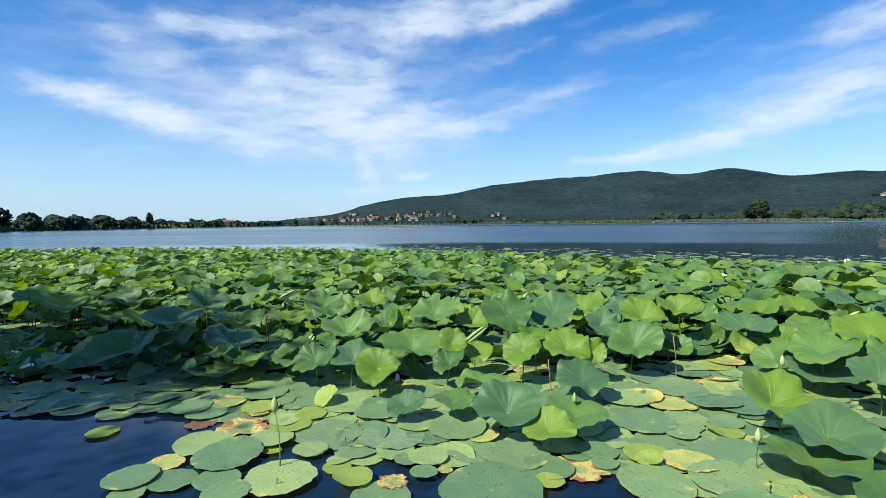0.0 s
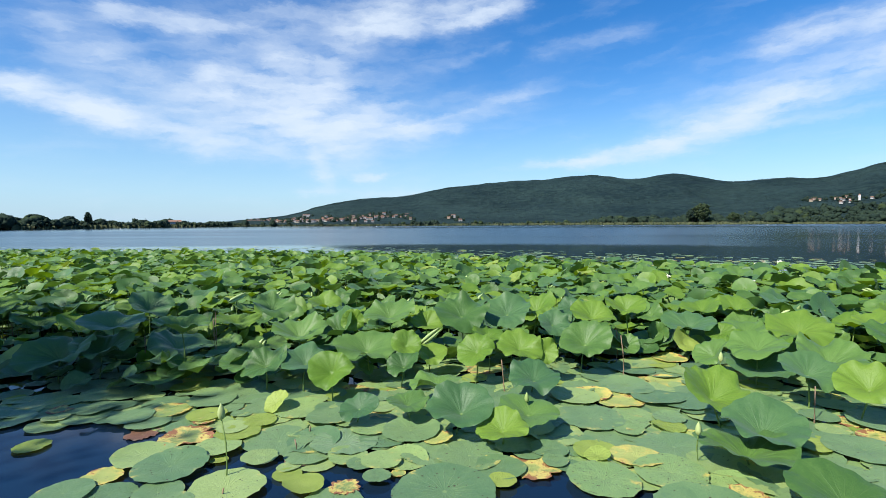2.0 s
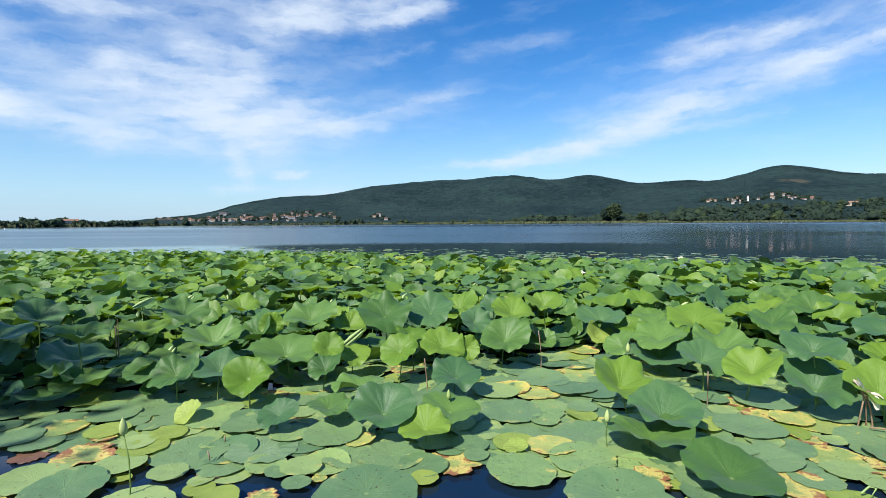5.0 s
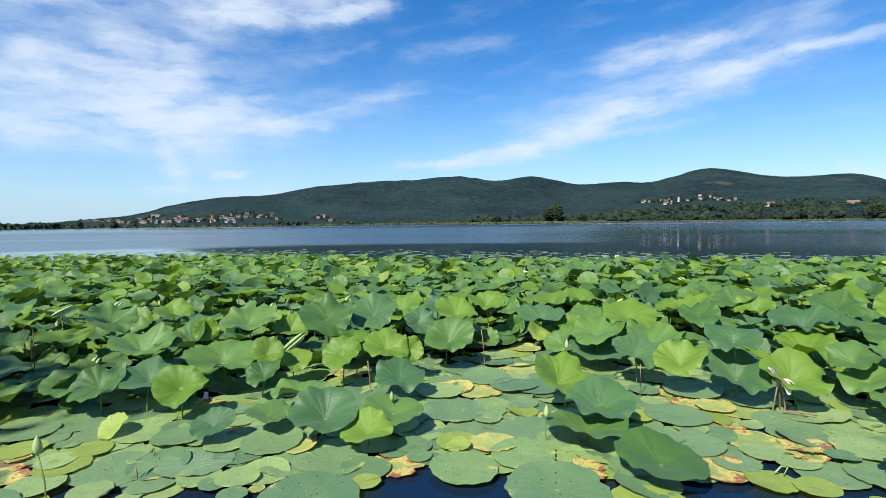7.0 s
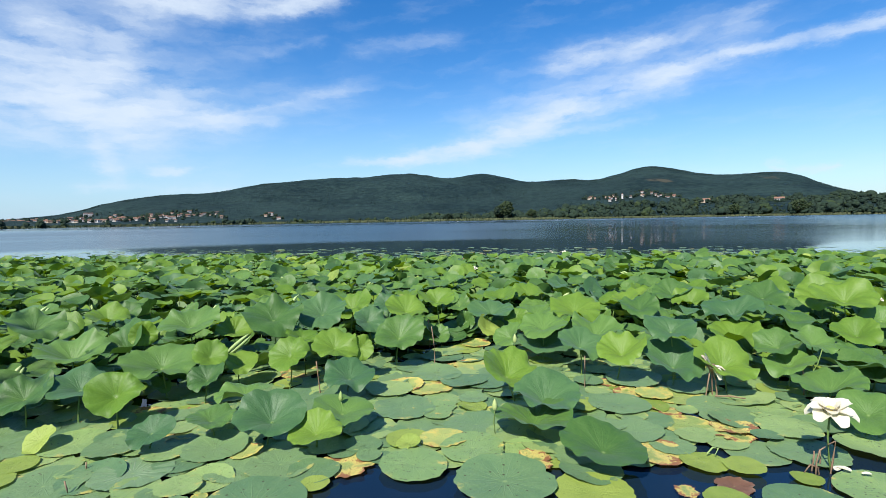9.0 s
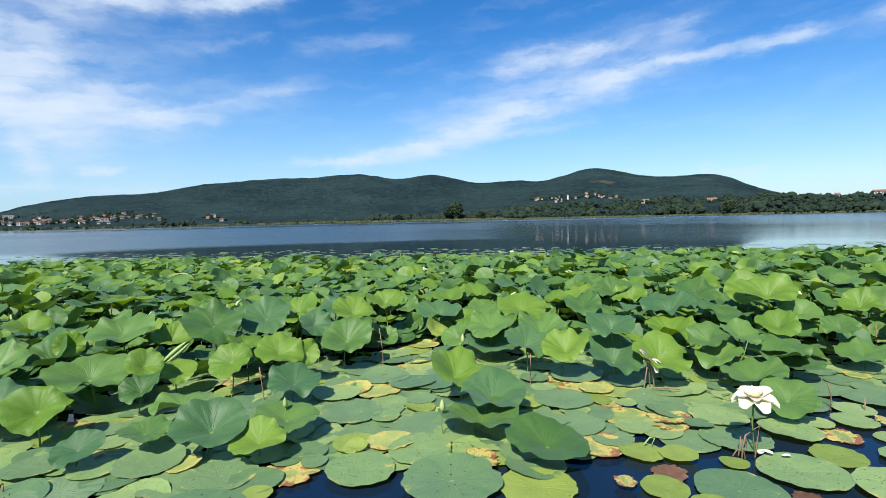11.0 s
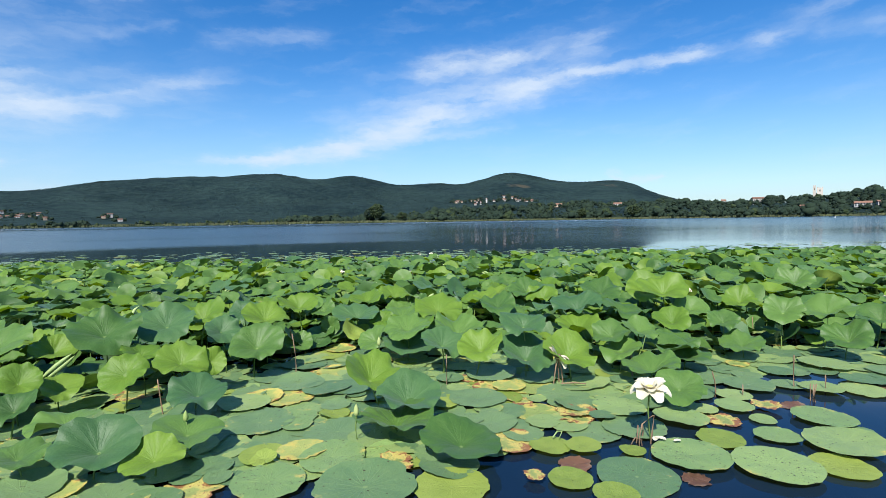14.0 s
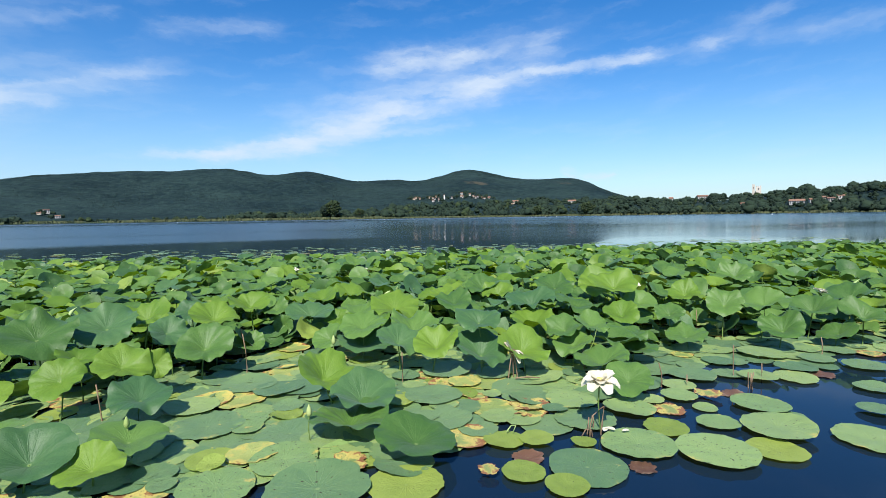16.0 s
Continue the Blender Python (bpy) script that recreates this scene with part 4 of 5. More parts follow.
float_states = ["sage", "pale", "spotted", "lime", "yellow", "torn", "brown"]
mix_near = (52, 18, 18, 6, 4, 2, 0)
crowd = []
for d, x, y, r in scatter(PAD_EDGE, (PAD_EDGE[0], [d + 2.6 for d in PAD_EDGE[1]]), 5000, taken_pads, 0.88, 0.08, 0.19, lambda t, d, hi: 1.0 if d < edge_at(t, *LOW_EDGE) - 0.25 else 0.25):
    if len(taken_pads) < 290:
        pad(x, y, r, pick(float_states, mix_near), True)
    else:
        taken_pads.append((x, y, r))
        crowd.append((x, y, r))
floats = scatter(PAD_EDGE, PAD_FAR, 42000, taken_pads, 0.92, 0.09, 0.22, gaps)
flat = [blade(rng, 1.0, 12, 1, 0.02, 0.02, 0.02, 0.05, 0.0, 0.0) for _ in range(16)]
pad_bed = Bundle(float_states)
uneven = [blade(rng, 1.0, 28, 3, 0.03, 0.02, 0.02, 0.04, rng.uniform(0.02, 0.06), 0.02, -0.1 * (k % 3 == 0)) for k in range(20)]
for x, y, r in crowd:
    v, f, uv = uneven[rng.integers(20)]
    pad_bed.add(v * r + (x, y, rng.uniform(0.006, 0.024)), f, uv, pick(float_states, mix_near))
for d, x, y, r in floats:
    v, f, uv = flat[rng.integers(16)]
    pad_bed.add(v * r + (x, y, rng.uniform(0.008, 0.03)), f, uv, pick(float_states, mix_near))
tagged(pad_bed.build("floating_pads", [LEAF[s] for s in float_states]), "many round green lotus leaves floating on the lake", "lotus leaf", kind="stuff")


# ---------------------------------------------------------------- buds, flowers, stalks
def bud(x, y, z, size=0.045):
    thing = new("lotus_bud")
    thing.location = (x, y, 0)
    prof = [(size * r, z + size * h) for r, h in ((0.12, -1.05), (0.42, -0.8), (0.52, -0.3), (0.47, 0.25), (0.3, 0.8), (0.12, 1.15), (0.01, 1.35))]
    v, f = lathe(prof, 14)
    v = [(a * (1 + 0.06 * math.cos(4 * math.atan2(b, a))), b * (1 + 0.06 * math.cos(4 * math.atan2(b, a))), c) for a, b, c in v]
    part("bud", mesh("bud", v, f, BUD), thing, "closed pale green pointed bud")
    part("stem", mesh("stem", *stem_between((0.02, -0.01, -0.05), (0, 0, z - size), 0.0045), STEM), thing, "thin green stalk")
    return tagged(thing, "closed pale green lotus bud on a thin straight stalk", "flower bud", "lotus buds")


def petal(long, wide, rise, open_angle, turn, rows=6, cols=5):
    """A spoon-shaped petal that starts at the middle and opens outwards."""
    verts, faces = [], []
    for i in range(rows):
        q = i / (rows - 1)
        w = wide * math.sin(math.pi * (0.10 + 0.81 * q)) ** 0.62
        a = radians(90 - open_angle * (0.35 + 0.65 * q))
        out = long * q * math.cos(a) + 0.006
        up = long * q * math.sin(a) * rise
        for j in range(cols):
            s = 2 * j / (cols - 1) - 1
            x, y, z = out, s * w, up + 0.35 * w * s * s
            c, n_ = math.cos(turn), math.sin(turn)
            verts.append((x * c - y * n_, x * n_ + y * c, z))
    for i in range(rows - 1):
        for j in range(cols - 1):
            k = i * cols + j
            faces.append((k, k + 1, k + cols + 1, k + cols))
    return verts, faces


def flower(x, y, z, size, lean, turn, full=1.0):
    """An open lotus flower with its cone and stamens on a stalk."""
    thing = new("lotus_flower")
    thing.location = (x, y, 0)
    rot = leaf_turn(lean, turn).to_matrix().to_4x4()
    seat = Matrix.Translation((0, 0, z)) @ rot
    rings = ((6, 1.0, 88), (6, 0.88, 62), (4, 0.68, 34)) if full >= 1 else ((5, 1.0, 70), (4, 0.8, 38))
    for ring, (count, s, opened) in enumerate(rings):
        for k in range(count):
            v, f = petal(size * s * rng.uniform(0.9, 1.1), size * 0.40 * s, 1.0, opened + rng.uniform(-10, 14), 2 * math.pi * (k + 0.5 * ring) / count + rng.uniform(-0.15, 0.15))
            part("petal", mesh("petal", [seat @ Vector(p) for p in v], f, PETAL), thing)
    v, f = lathe([(size * a, size * b) for a, b in ((0.03, 0.0), (0.1, 0.12), (0.17, 0.26), (0.16, 0.3), (0.01, 0.31))], 14)
    part("seed_cone", mesh("seed_cone", [seat @ Vector(p) for p in v], f, STAMEN), thing, "yellow seed cone")
    if full >= 1:
        hairs = []
        for k in range(60):
            a, o = rng.uniform(0, 6.28), rng.uniform(0.25, 0.42) * size
            hairs.append(tube([(0.06 * size * math.cos(a), 0.06 * size * math.sin(a), 0.02 * size), (o * math.cos(a), o * math.sin(a), rng.uniform(0.1, 0.3) * size)], (0.0012, 0.0022), 3))
        v, f = joined(hairs)
        part("stamens", mesh("stamens", [seat @ Vector(p) for p in v], f, STAMEN), thing, "ring of thin yellow stamens")
    part("stem", mesh("stem", *stem_between((0.01, -0.02, -0.05), (0, 0, z), 0.006), STEM), thing, "green stalk")
    return tagged(thing, "open cream-white lotus flower with yellow centre on a stalk", "flower", "lotus flowers")


def stalk(x, y, h, dx, dy):
    v, f = stem_between((x, y, -0.04), (x + dx, y + dy, h), 0.005)
    return tagged(new("dry_stalk", mesh("dry_stalk", v, f, DRY)), "thin dry reddish-brown lotus stalk rising from the water", "stalk", "dry stalks")


def rolled(x, y, low, tip):
    """A young leaf, still rolled up along its two edges."""
    thing = new("rolled_leaf")
    thing.location = (x, y, 0)
    low, tip = Vector(low) - Vector((x, y, 0)), Vector(tip) - Vector((x, y, 0))
    side = (tip - low).cross(Vector((0, 1, 0.3))).normalized() * 0.013
    for s in (-1, 1):
        pts = [low.lerp(tip, q) + side * s * (1 + 0.4 * math.sin(3 * q)) for q in (0, 0.2, 0.45, 0.7, 0.9, 1)]
        part("scroll", mesh("scroll", *tube(pts, (0.004, 0.015, 0.019, 0.017, 0.010, 0.003), 8), ROLLED), thing)
    hub = low.lerp(tip, 0.45)
    part("stem", mesh("stem", *stem_between((0, 0, -0.05), hub, 0.0055), STEM), thing, "green stalk")
    return tagged(thing, "young pale lotus leaf still rolled into two scrolls", "lotus leaf", "rolled young leaves")


def withered_flower(x, y, z):
    thing = new("withered_flower")
    thing.location = (x, y, 0)
    for k, (turn, opened, long) in enumerate(((0.4, 125, 0.12), (-0.6, 110, 0.12), (2.8, 20, 0.14), (2.2, 35, 0.12), (-1.6, 120, 0.12))):
        v, f = petal(long, 0.034, 1.0, opened, turn)
        part("petal", mesh("petal", [(a, b, c + z) for a, b, c in v], f, WITHERED if k % 2 else PETAL), thing)
    v, f = lathe([(0.006, z - 0.02), (0.018, z), (0.03, z + 0.03), (0.027, z + 0.04), (0.002, z + 0.042)], 12)
    part("seed_cone", mesh("seed_cone", v, f, DRY), thing, "brown seed cone")
    for dx in (-0.02, 0.02, 0.035):
        part("stem", mesh("stem", *stem_between((dx * 2, 0.02, -0.05), (dx * 0.4, 0, z - 0.01), 0.006), DRY), thing, "brown stalk")
    return tagged(thing, "withered white lotus flower drooping on brown stalks", "flower")


def fallen_petal(x, y, turn, s=0.05):
    v, f = petal(s, s * 0.32, 0.12, 80, radians(turn))
    ob = new("fallen_petal", mesh("fallen_petal", v, f, PETAL))
    ob.location = (x, y, 0.05)
    return tagged(ob, "cream lotus petal lying on a floating leaf", "petal", "fallen petals")


bud(-1.71, 2.70, 0.41, 0.042)
bud(0.07, 3.69, 0.24, 0.032)
bud(1.11, 3.28, 0.23, 0.036)
bud(1.71, 4.57, 0.36, 0.038)
flower(2.87, 2.39, 0.345, 0.127, 15, 225)
withered_flower(3.05, 3.58, 0.25)
tagged(new("fallen_stalk", mesh("fallen_stalk", *tube([(3.03, 3.51, 0.05), (3.13, 3.45, 0.06), (3.22, 3.40, 0.05)], (0.006, 0.007, 0.005), 7), DRY)), "pale dry lotus stalk lying on floating leaves", "stalk")


def bent_stalk(points, mat, label):
    v, f = tube(points, (0.0055, 0.005, 0.0045, 0.0035), 7)
    return tagged(new("bent_stalk", mesh("bent_stalk", v, f, mat)), label, "stalk", "bent stalks")


bent_stalk([(3.83, 3.45, -0.03), (3.82, 3.46, 0.22), (3.77, 3.52, 0.21), (3.70, 3.59, 0.12)], DRY, "dry tan lotus stalk snapped over near its top")
bent_stalk([(3.87, 3.47, -0.03), (3.89, 3.45, 0.18), (3.92, 3.42, 0.27), (3.94, 3.40, 0.40)], STEM, "crooked green lotus stalk leaning out of the leaves")
bent_stalk([(2.85, 2.36, -0.03), (2.87, 2.36, 0.10), (2.88, 2.36, 0.19), (2.84, 2.37, 0.17)], DRY, "short brown stalk hooked over beside the flower")
bent_stalk([(2.74, 2.35, -0.03), (2.73, 2.34, 0.09), (2.75, 2.34, 0.16), (2.80, 2.35, 0.17)], DRY, "short brown stalk curling towards the flower's stem")
bent_stalk([(2.79, 2.37, -0.03), (2.76, 2.36, 0.05), (2.71, 2.36, 0.07), (2.68, 2.37, 0.02)], DRY, "dead brown stalk sunk back into the water")
bent_stalk([(2.27, 2.65, 0.05), (2.30, 2.64, 0.09), (2.33, 2.63, 0.085), (2.30, 2.62, 0.05)], ROLLED, "pale curled leaf scroll lying on a floating leaf")
fallen_petal(2.82, 2.30, 30, 0.06)
fallen_petal(2.90, 2.27, 120, 0.07)
fallen_petal(2.98, 2.22, 160, 0.05)
for _ in range(50):
    t = rng.uniform(-52, 68)
    d = edge_at(t, *STAND_EDGE) + rng.uniform(0.5, 8)
    x, y = math.sin(radians(t)) * d, math.cos(radians(t)) * d
    lean, way, z = rng.uniform(0.02, 0.14), rng.uniform(0, 6.28), rng.uniform(0.3, 0.5)
    rolled(x, y, (x - lean * math.cos(way), y - lean * math.sin(way), z), (x + lean * math.cos(way), y + lean * math.sin(way), z + rng.uniform(0.05, 0.13)))
# dry stalks: foot, height, sideways lean
stalk(-0.11, 4.48, 0.30, -0.03, -0.00)
stalk(-3.20, 4.89, 0.53, 0.02, 0.01)
stalk(2.18, 4.07, 0.29, -0.00, 0.00)
stalk(1.09, 5.83, 0.34, -0.01, 0.00)
stalk(0.99, 4.98, 0.44, -0.02, 0.00)
stalk(-2.75, 5.71, 0.26, -0.01, -0.01)
stalk(6.02, 3.71, 0.32, -0.00, 0.01)
stalk(6.47, 3.51, 0.26, -0.01, 0.02)
stalk(6.45, 3.45, 0.27, -0.01, 0.02)
stalk(4.61, 2.32, 0.14, -0.00, 0.01)
stalk(4.62, 2.31, 0.14, -0.00, 0.00)
stalk(4.62, 2.29, 0.15, -0.00, 0.00)
stalk(4.79, 2.55, 0.30, -0.00, 0.01)
stalk(6.23, 2.47, 0.20, -0.00, 0.00)
stalk(4.03, 2.75, 0.21, -0.01, 0.02)
stalk(3.85, 2.76, 0.14, -0.00, 0.00)
stalk(3.69, 2.90, 0.16, -0.02, 0.03)
stalk(4.21, 2.63, 0.11, -0.00, 0.00)
stalk(4.94, 2.39, 0.15, -0.00, 0.00)
stalk(-6.57, 4.99, 0.49, -0.04, -0.05)
stalk(-6.63, 4.98, 0.51, 0.04, 0.05)
stalk(-7.84, 6.34, 0.45, 0.01, 0.01)
stalk(-3.82, 4.67, 0.37, 0.01, 0.01)
stalk(-3.13, 4.81, 0.61, 0.02, 0.02)
stalk(-4.45, 3.42, 0.17, 0.00, 0.01)
stalk(-5.05, 3.73, 0.11, 0.00, 0.00)
stalk(-6.29, 5.43, 0.29, 0.01, 0.01)
stalk(-1.22, 3.67, 0.09, -0.01, -0.00)
stalk(-1.23, 3.73, 0.10, -0.02, -0.01)
stalk(-1.46, 3.38, 0.07, 0.00, 0.00)
stalk(-1.58, 2.50, 0.07, 0.00, 0.00)
stalk(-1.44, 3.11, 0.09, -0.01, -0.00)
stalk(3.94, 3.54, 0.18, -0.02, 0.02)
stalk(2.78, 2.42, 0.12, 0.01, -0.01)
stalk(2.83, 2.43, 0.12, 0.01, -0.01)
# young leaves still rolled up: foot, tip, thickness
rolled(-0.94, 5.15, (-1.01, 5.13, 0.25), (-0.80, 5.17, 0.42))
rolled(-2.78, 5.13, (-2.81, 5.11, 0.14), (-2.74, 5.15, 0.26))
rolled(6.16, 3.53, (6.17, 3.52, 0.04), (6.16, 3.53, 0.26))
rolled(6.23, 3.49, (6.22, 3.50, 0.05), (6.21, 3.52, 0.25))
rolled(-3.14, 8.80, (-3.19, 8.78, 0.15), (-3.11, 8.81, 0.40))
rolled(-3.04, 8.79, (-3.09, 8.77, 0.15), (-3.00, 8.80, 0.38))
rolled(2.13, 8.20, (2.16, 8.20, 0.10), (2.05, 8.22, 0.35))
rolled(2.10, 8.21, (2.08, 8.21, 0.09), (2.03, 8.23, 0.33))
rolled(-6.31, 9.32, (-6.35, 9.29, 0.18), (-6.22, 9.38, 0.46))
rolled(-1.56, 11.29, (-1.56, 11.29, 0.19), (-1.47, 11.30, 0.37))
rolled(5.84, 9.30, (5.92, 9.24, 0.24), (6.05, 9.16, 0.49))
# white flowers farther out in the bed
flower(8.16, 5.57, 0.50, 0.085, 20, 190, 0.6)
flower(6.12, 4.72, 0.50, 0.085, 35, 170, 0.6)
flower(7.38, 2.97, 0.50, 0.085, 15, 120, 0.6)
flower(0.64, 9.61, 0.50, 0.085, 20, 190, 0.6)
flower(3.75, 8.77, 0.50, 0.085, 35, 170, 0.6)
flower(5.59, 12.99, 0.50, 0.085, 15, 120, 0.6)
flower(2.68, 9.80, 0.50, 0.085, 20, 190, 0.6)
flower(6.31, 13.44, 0.50, 0.085, 35, 170, 0.6)
flower(6.09, 13.87, 0.50, 0.085, 15, 120, 0.6)


# ---------------------------------------------------------------- far shore: houses, woods, reeds
def box(w, d, h, z0=0.0):
    x, y = w / 2, d / 2
    return ([(-x, -y, z0), (x, -y, z0), (x, y, z0), (-x, y, z0), (-x, -y, z0 + h), (x, -y, z0 + h), (x, y, z0 + h), (-x, y, z0 + h)],
            [(0, 1, 5, 4), (1, 2, 6, 5), (2, 3, 7, 6), (3, 0, 4, 7), (4, 5, 6, 7), (3, 2, 1, 0)])


def gable(w, d, h, z0, over=0.6):
    x, y, t = w / 2 + over, d / 2 + over, 0.35
    v = [(-x, -y, z0), (x, -y, z0), (x, y, z0), (-x, y, z0), (-x, 0, z0 + h), (x, 0, z0 + h)]
    v += [(a, b, c - t) for a, b, c in v[:4]]
    return v, [(0, 1, 5, 4), (2, 3, 4, 5), (1, 2, 5), (3, 0, 4), (6, 7, 1, 0), (7, 8, 2, 1), (8, 9, 3, 2), (9, 6, 0, 3), (9, 8, 7, 6)]


CLEAR = []


def house(p, w=13.0, d=9.0, h=6.0, wall=WALL, roof_h=2.4, bays=3, floors=2, turn=0.0, label="", flat=False, clear=0.7):
    """A house that looks to the lake, with its walls, roof and windows."""
    thing = new("house")
    az = math.atan2(p.x, p.y)
    thing.matrix_basis = pose(p.x, p.y, p.z - 1.0, 0, 0, -math.degrees(az) + turn)
    part("wall", mesh("wall", *box(w, d, h + 1.0), wall, smooth=False), thing)
    if flat:
        part("roof", mesh("roof", *box(w + 0.8, d + 0.8, 0.6, h + 1.0), ROOF, smooth=False), thing, "flat roof")
    else:
        part("roof", mesh("roof", *gable(w, d, roof_h, h + 1.15), ROOF, smooth=False), thing, "clay tile roof")
    pane = mesh("window", *box(1.3, 0.12, 1.7), PANE, smooth=False)
    for i in range(floors):
        for k in range(bays):
            win = part("window", pane, thing)
            win.location = (-w / 2 + w * (k + 0.5) / bays, -d / 2 - 0.03, 1.9 + i * (h - 0.6) / floors)
    CLEAR.append((math.degrees(az), clear * (w / 13), math.hypot(p.x, p.y)))
    return tagged(thing, label or "small pale house with a red clay roof on the shore slope", "house", "village houses")


def tower(p, w, h, cap, name, label, category, wall=STONE):
    thing = new(name)
    thing.matrix_basis = pose(p.x, p.y, p.z - 1.0, 0, 0, -math.degrees(math.atan2(p.x, p.y)))
    part("wall", mesh("wall", *box(w, w, h + 1.0), wall, smooth=False), thing)
    if cap > 0:
        x = w / 2 + 0.3
        part("roof", mesh("roof", [(-x, -x, h + 1), (x, -x, h + 1), (x, x, h + 1), (-x, x, h + 1), (0, 0, h + 1 + cap)], [(0, 1, 4), (1, 2, 4), (2, 3, 4), (3, 0, 4), (3, 2, 1, 0)], ROOF, smooth=False), thing)
    else:
        battlement = mesh("battlement", *box(w * 0.16, w * 0.16, 1.4, h + 1.0), wall, smooth=False)
        for k in range(12):
            s, q = k // 3, (k % 3 - 1) * w * 0.34
            tooth = part("battlement", battlement, thing)
            tooth.location = ((q, -w * 0.42), (w * 0.42, q), (-q, w * 0.42), (-w * 0.42, -q))[s] + (0,)
    pane = mesh("window", *box(w * 0.18, 0.12, 2.2), PANE, smooth=False)
    win = part("window", pane, thing)
    win.location = (0, -w / 2 - 0.03, h * 0.75)
    return tagged(thing, label, category)


house(spot(-7.4, 0.80), 12, 8, 8, WALL, 1.5, 3, 3, 8, "white three-storey house with a clay roof at the hill's foot")
house(spot(-7.9, 0.72), 8, 7, 4, OCHRE, 2.0, 3, 1, -10, "small ochre annexe house beside the white house")
house(spot(-6.6, 0.36), 9, 7, 5, WALL, 2.0, 3, 2, 5, "white lakeside house with a clay roof near the water")
for k in range(86):
    a = rng.uniform(-29.6, -12.2)
    mid = np.interp(a, (-29.6, -24, -18, -12), (0.36, 0.45, 0.62, 0.86))
    e = float(mid + rng.normal(0, 0.2))
    house(spot(a, max(e, 0.35)), rng.uniform(6, 10), rng.uniform(6, 8), rng.uniform(3.5, 6), (WALL, OCHRE, WALL)[k % 3], rng.uniform(1.2, 2.0), 3, 2, rng.uniform(-25, 25), clear=0.25)
house(spot(-23.6, 0.86), 24, 12, 10, WALL, 1.6, 6, 3, 0, "large white village hall with a low roof")
house(spot(-21.0, 0.52), 18, 10, 6, OCHRE, 2.2, 5, 2, 8, "wide ochre building with a clay roof by the lake")
for k in range(24):
    a = rng.choice((27.4, 29.8, 31.5, 32.8, 34.0, 35.2, 35.9)) + rng.normal(0, 0.35)
    e = float(np.interp(a, (27, 30.5, 32.8, 36), (2.0, 1.98, 2.25, 1.85)) + rng.normal(0, 0.12))
    house(spot(a, e), rng.uniform(5, 8.5), rng.uniform(5, 7), rng.uniform(3, 5), (WALL, OCHRE, WALL)[k % 3], rng.uniform(1.2, 2), 3, 2, rng.uniform(-30, 30), clear=0.2)
tower(spot(30.75, 1.95), 5.0, 13, 3.5, "church_tower", "tall white church tower with a pointed roof", "tower", WALL)
house(spot(38.6, 1.32), 14, 8, 4, OCHRE, 2.6, 5, 2, 5, "long ochre farmhouse with a clay roof among trees")
house(spot(44.8, 1.12), 13, 8, 6, WALL, 2.2, 4, 2, 0, "white villa with a red clay roof above the shore", clear=1.0)
castle = ground_point(62.35, float(shore(62.35)) + 215)
tower(castle, 6.5, 13.5, 0, "castle_tower", "pale stone castle tower above the wooded ridge", "tower")
tower(castle + Vector((-5, 4, 0)), 3.2, 16, 0, "castle_tower", "narrow pale stone castle turret above the trees", "tower")
house(ground_point(57.6, float(shore(57.6)) + 205), 13, 8, 7, WALL, 2.0, 4, 2, 10, "long tan building with a clay roof on the ridge", clear=0.05)
house(ground_point(54.7, float(shore(54.7)) + 205), 5, 5, 7, WALL, 2, 2, 2, 0, "pale house gable rising out of the trees", clear=0.05)
house(spot(65.4, 0.60), 14, 8, 4.5, WALL, 2.0, 6, 2, -5, "wide white lakeside building with a low roof", clear=0.8)
for a, e in ((66.6, 0.75), (67.2, 0.95), (67.9, 0.8), (68.5, 1.0), (61.2, 0.5)):
    house(spot(a, e), rng.uniform(6, 8), 6, 3.8, WALL, 1.3, 3, 2, rng.uniform(-20, 20), clear=0.4)
house(spot(-36.5, 0.02), 16, 8, 5, WALL, 2.0, 4, 1, 0, "low white boathouse at the water's edge", clear=0.5)


def ball_shape():
    """A coarse ball of 26 points."""
    v = [(x, y, z) for x in (-1, 0, 1) for y in (-1, 0, 1) for z in (-1, 0, 1) if (x, y, z) != (0, 0, 0)]
    at = {q: k for k, q in enumerate(v)}
    f = []
    for axis in range(3):
        for side in (-1, 1):
            for i in (-1, 0):
                for j in (-1, 0):
                    quad = []
                    for di, dj in ((0, 0), (1, 0), (1, 1), (0, 1)):
                        q = [i + di, j + dj]
                        q.insert(axis, side)
                        quad.append(at[tuple(q)])
                    f.append(quad if (side > 0) != (axis == 1) else quad[::-1])
    v = np.array(v, dtype=float)
    return v / np.linalg.norm(v, axis=1)[:, None], np.array(f)


BALL_V, BALL_F = ball_shape()
BALL_F = np.concatenate([BALL_F[:, (0, 1, 2)], BALL_F[:, (0, 2, 3)]])
OCTA_V = np.array([(1, 0, 0), (-1, 0, 0), (0, 1, 0), (0, -1, 0), (0, 0, 1), (0, 0, -1)], dtype=float)
OCTA_F = np.array([(0, 2, 4), (2, 1, 4), (1, 3, 4), (3, 0, 4), (2, 0, 5), (1, 2, 5), (3, 1, 5), (0, 3, 5)])


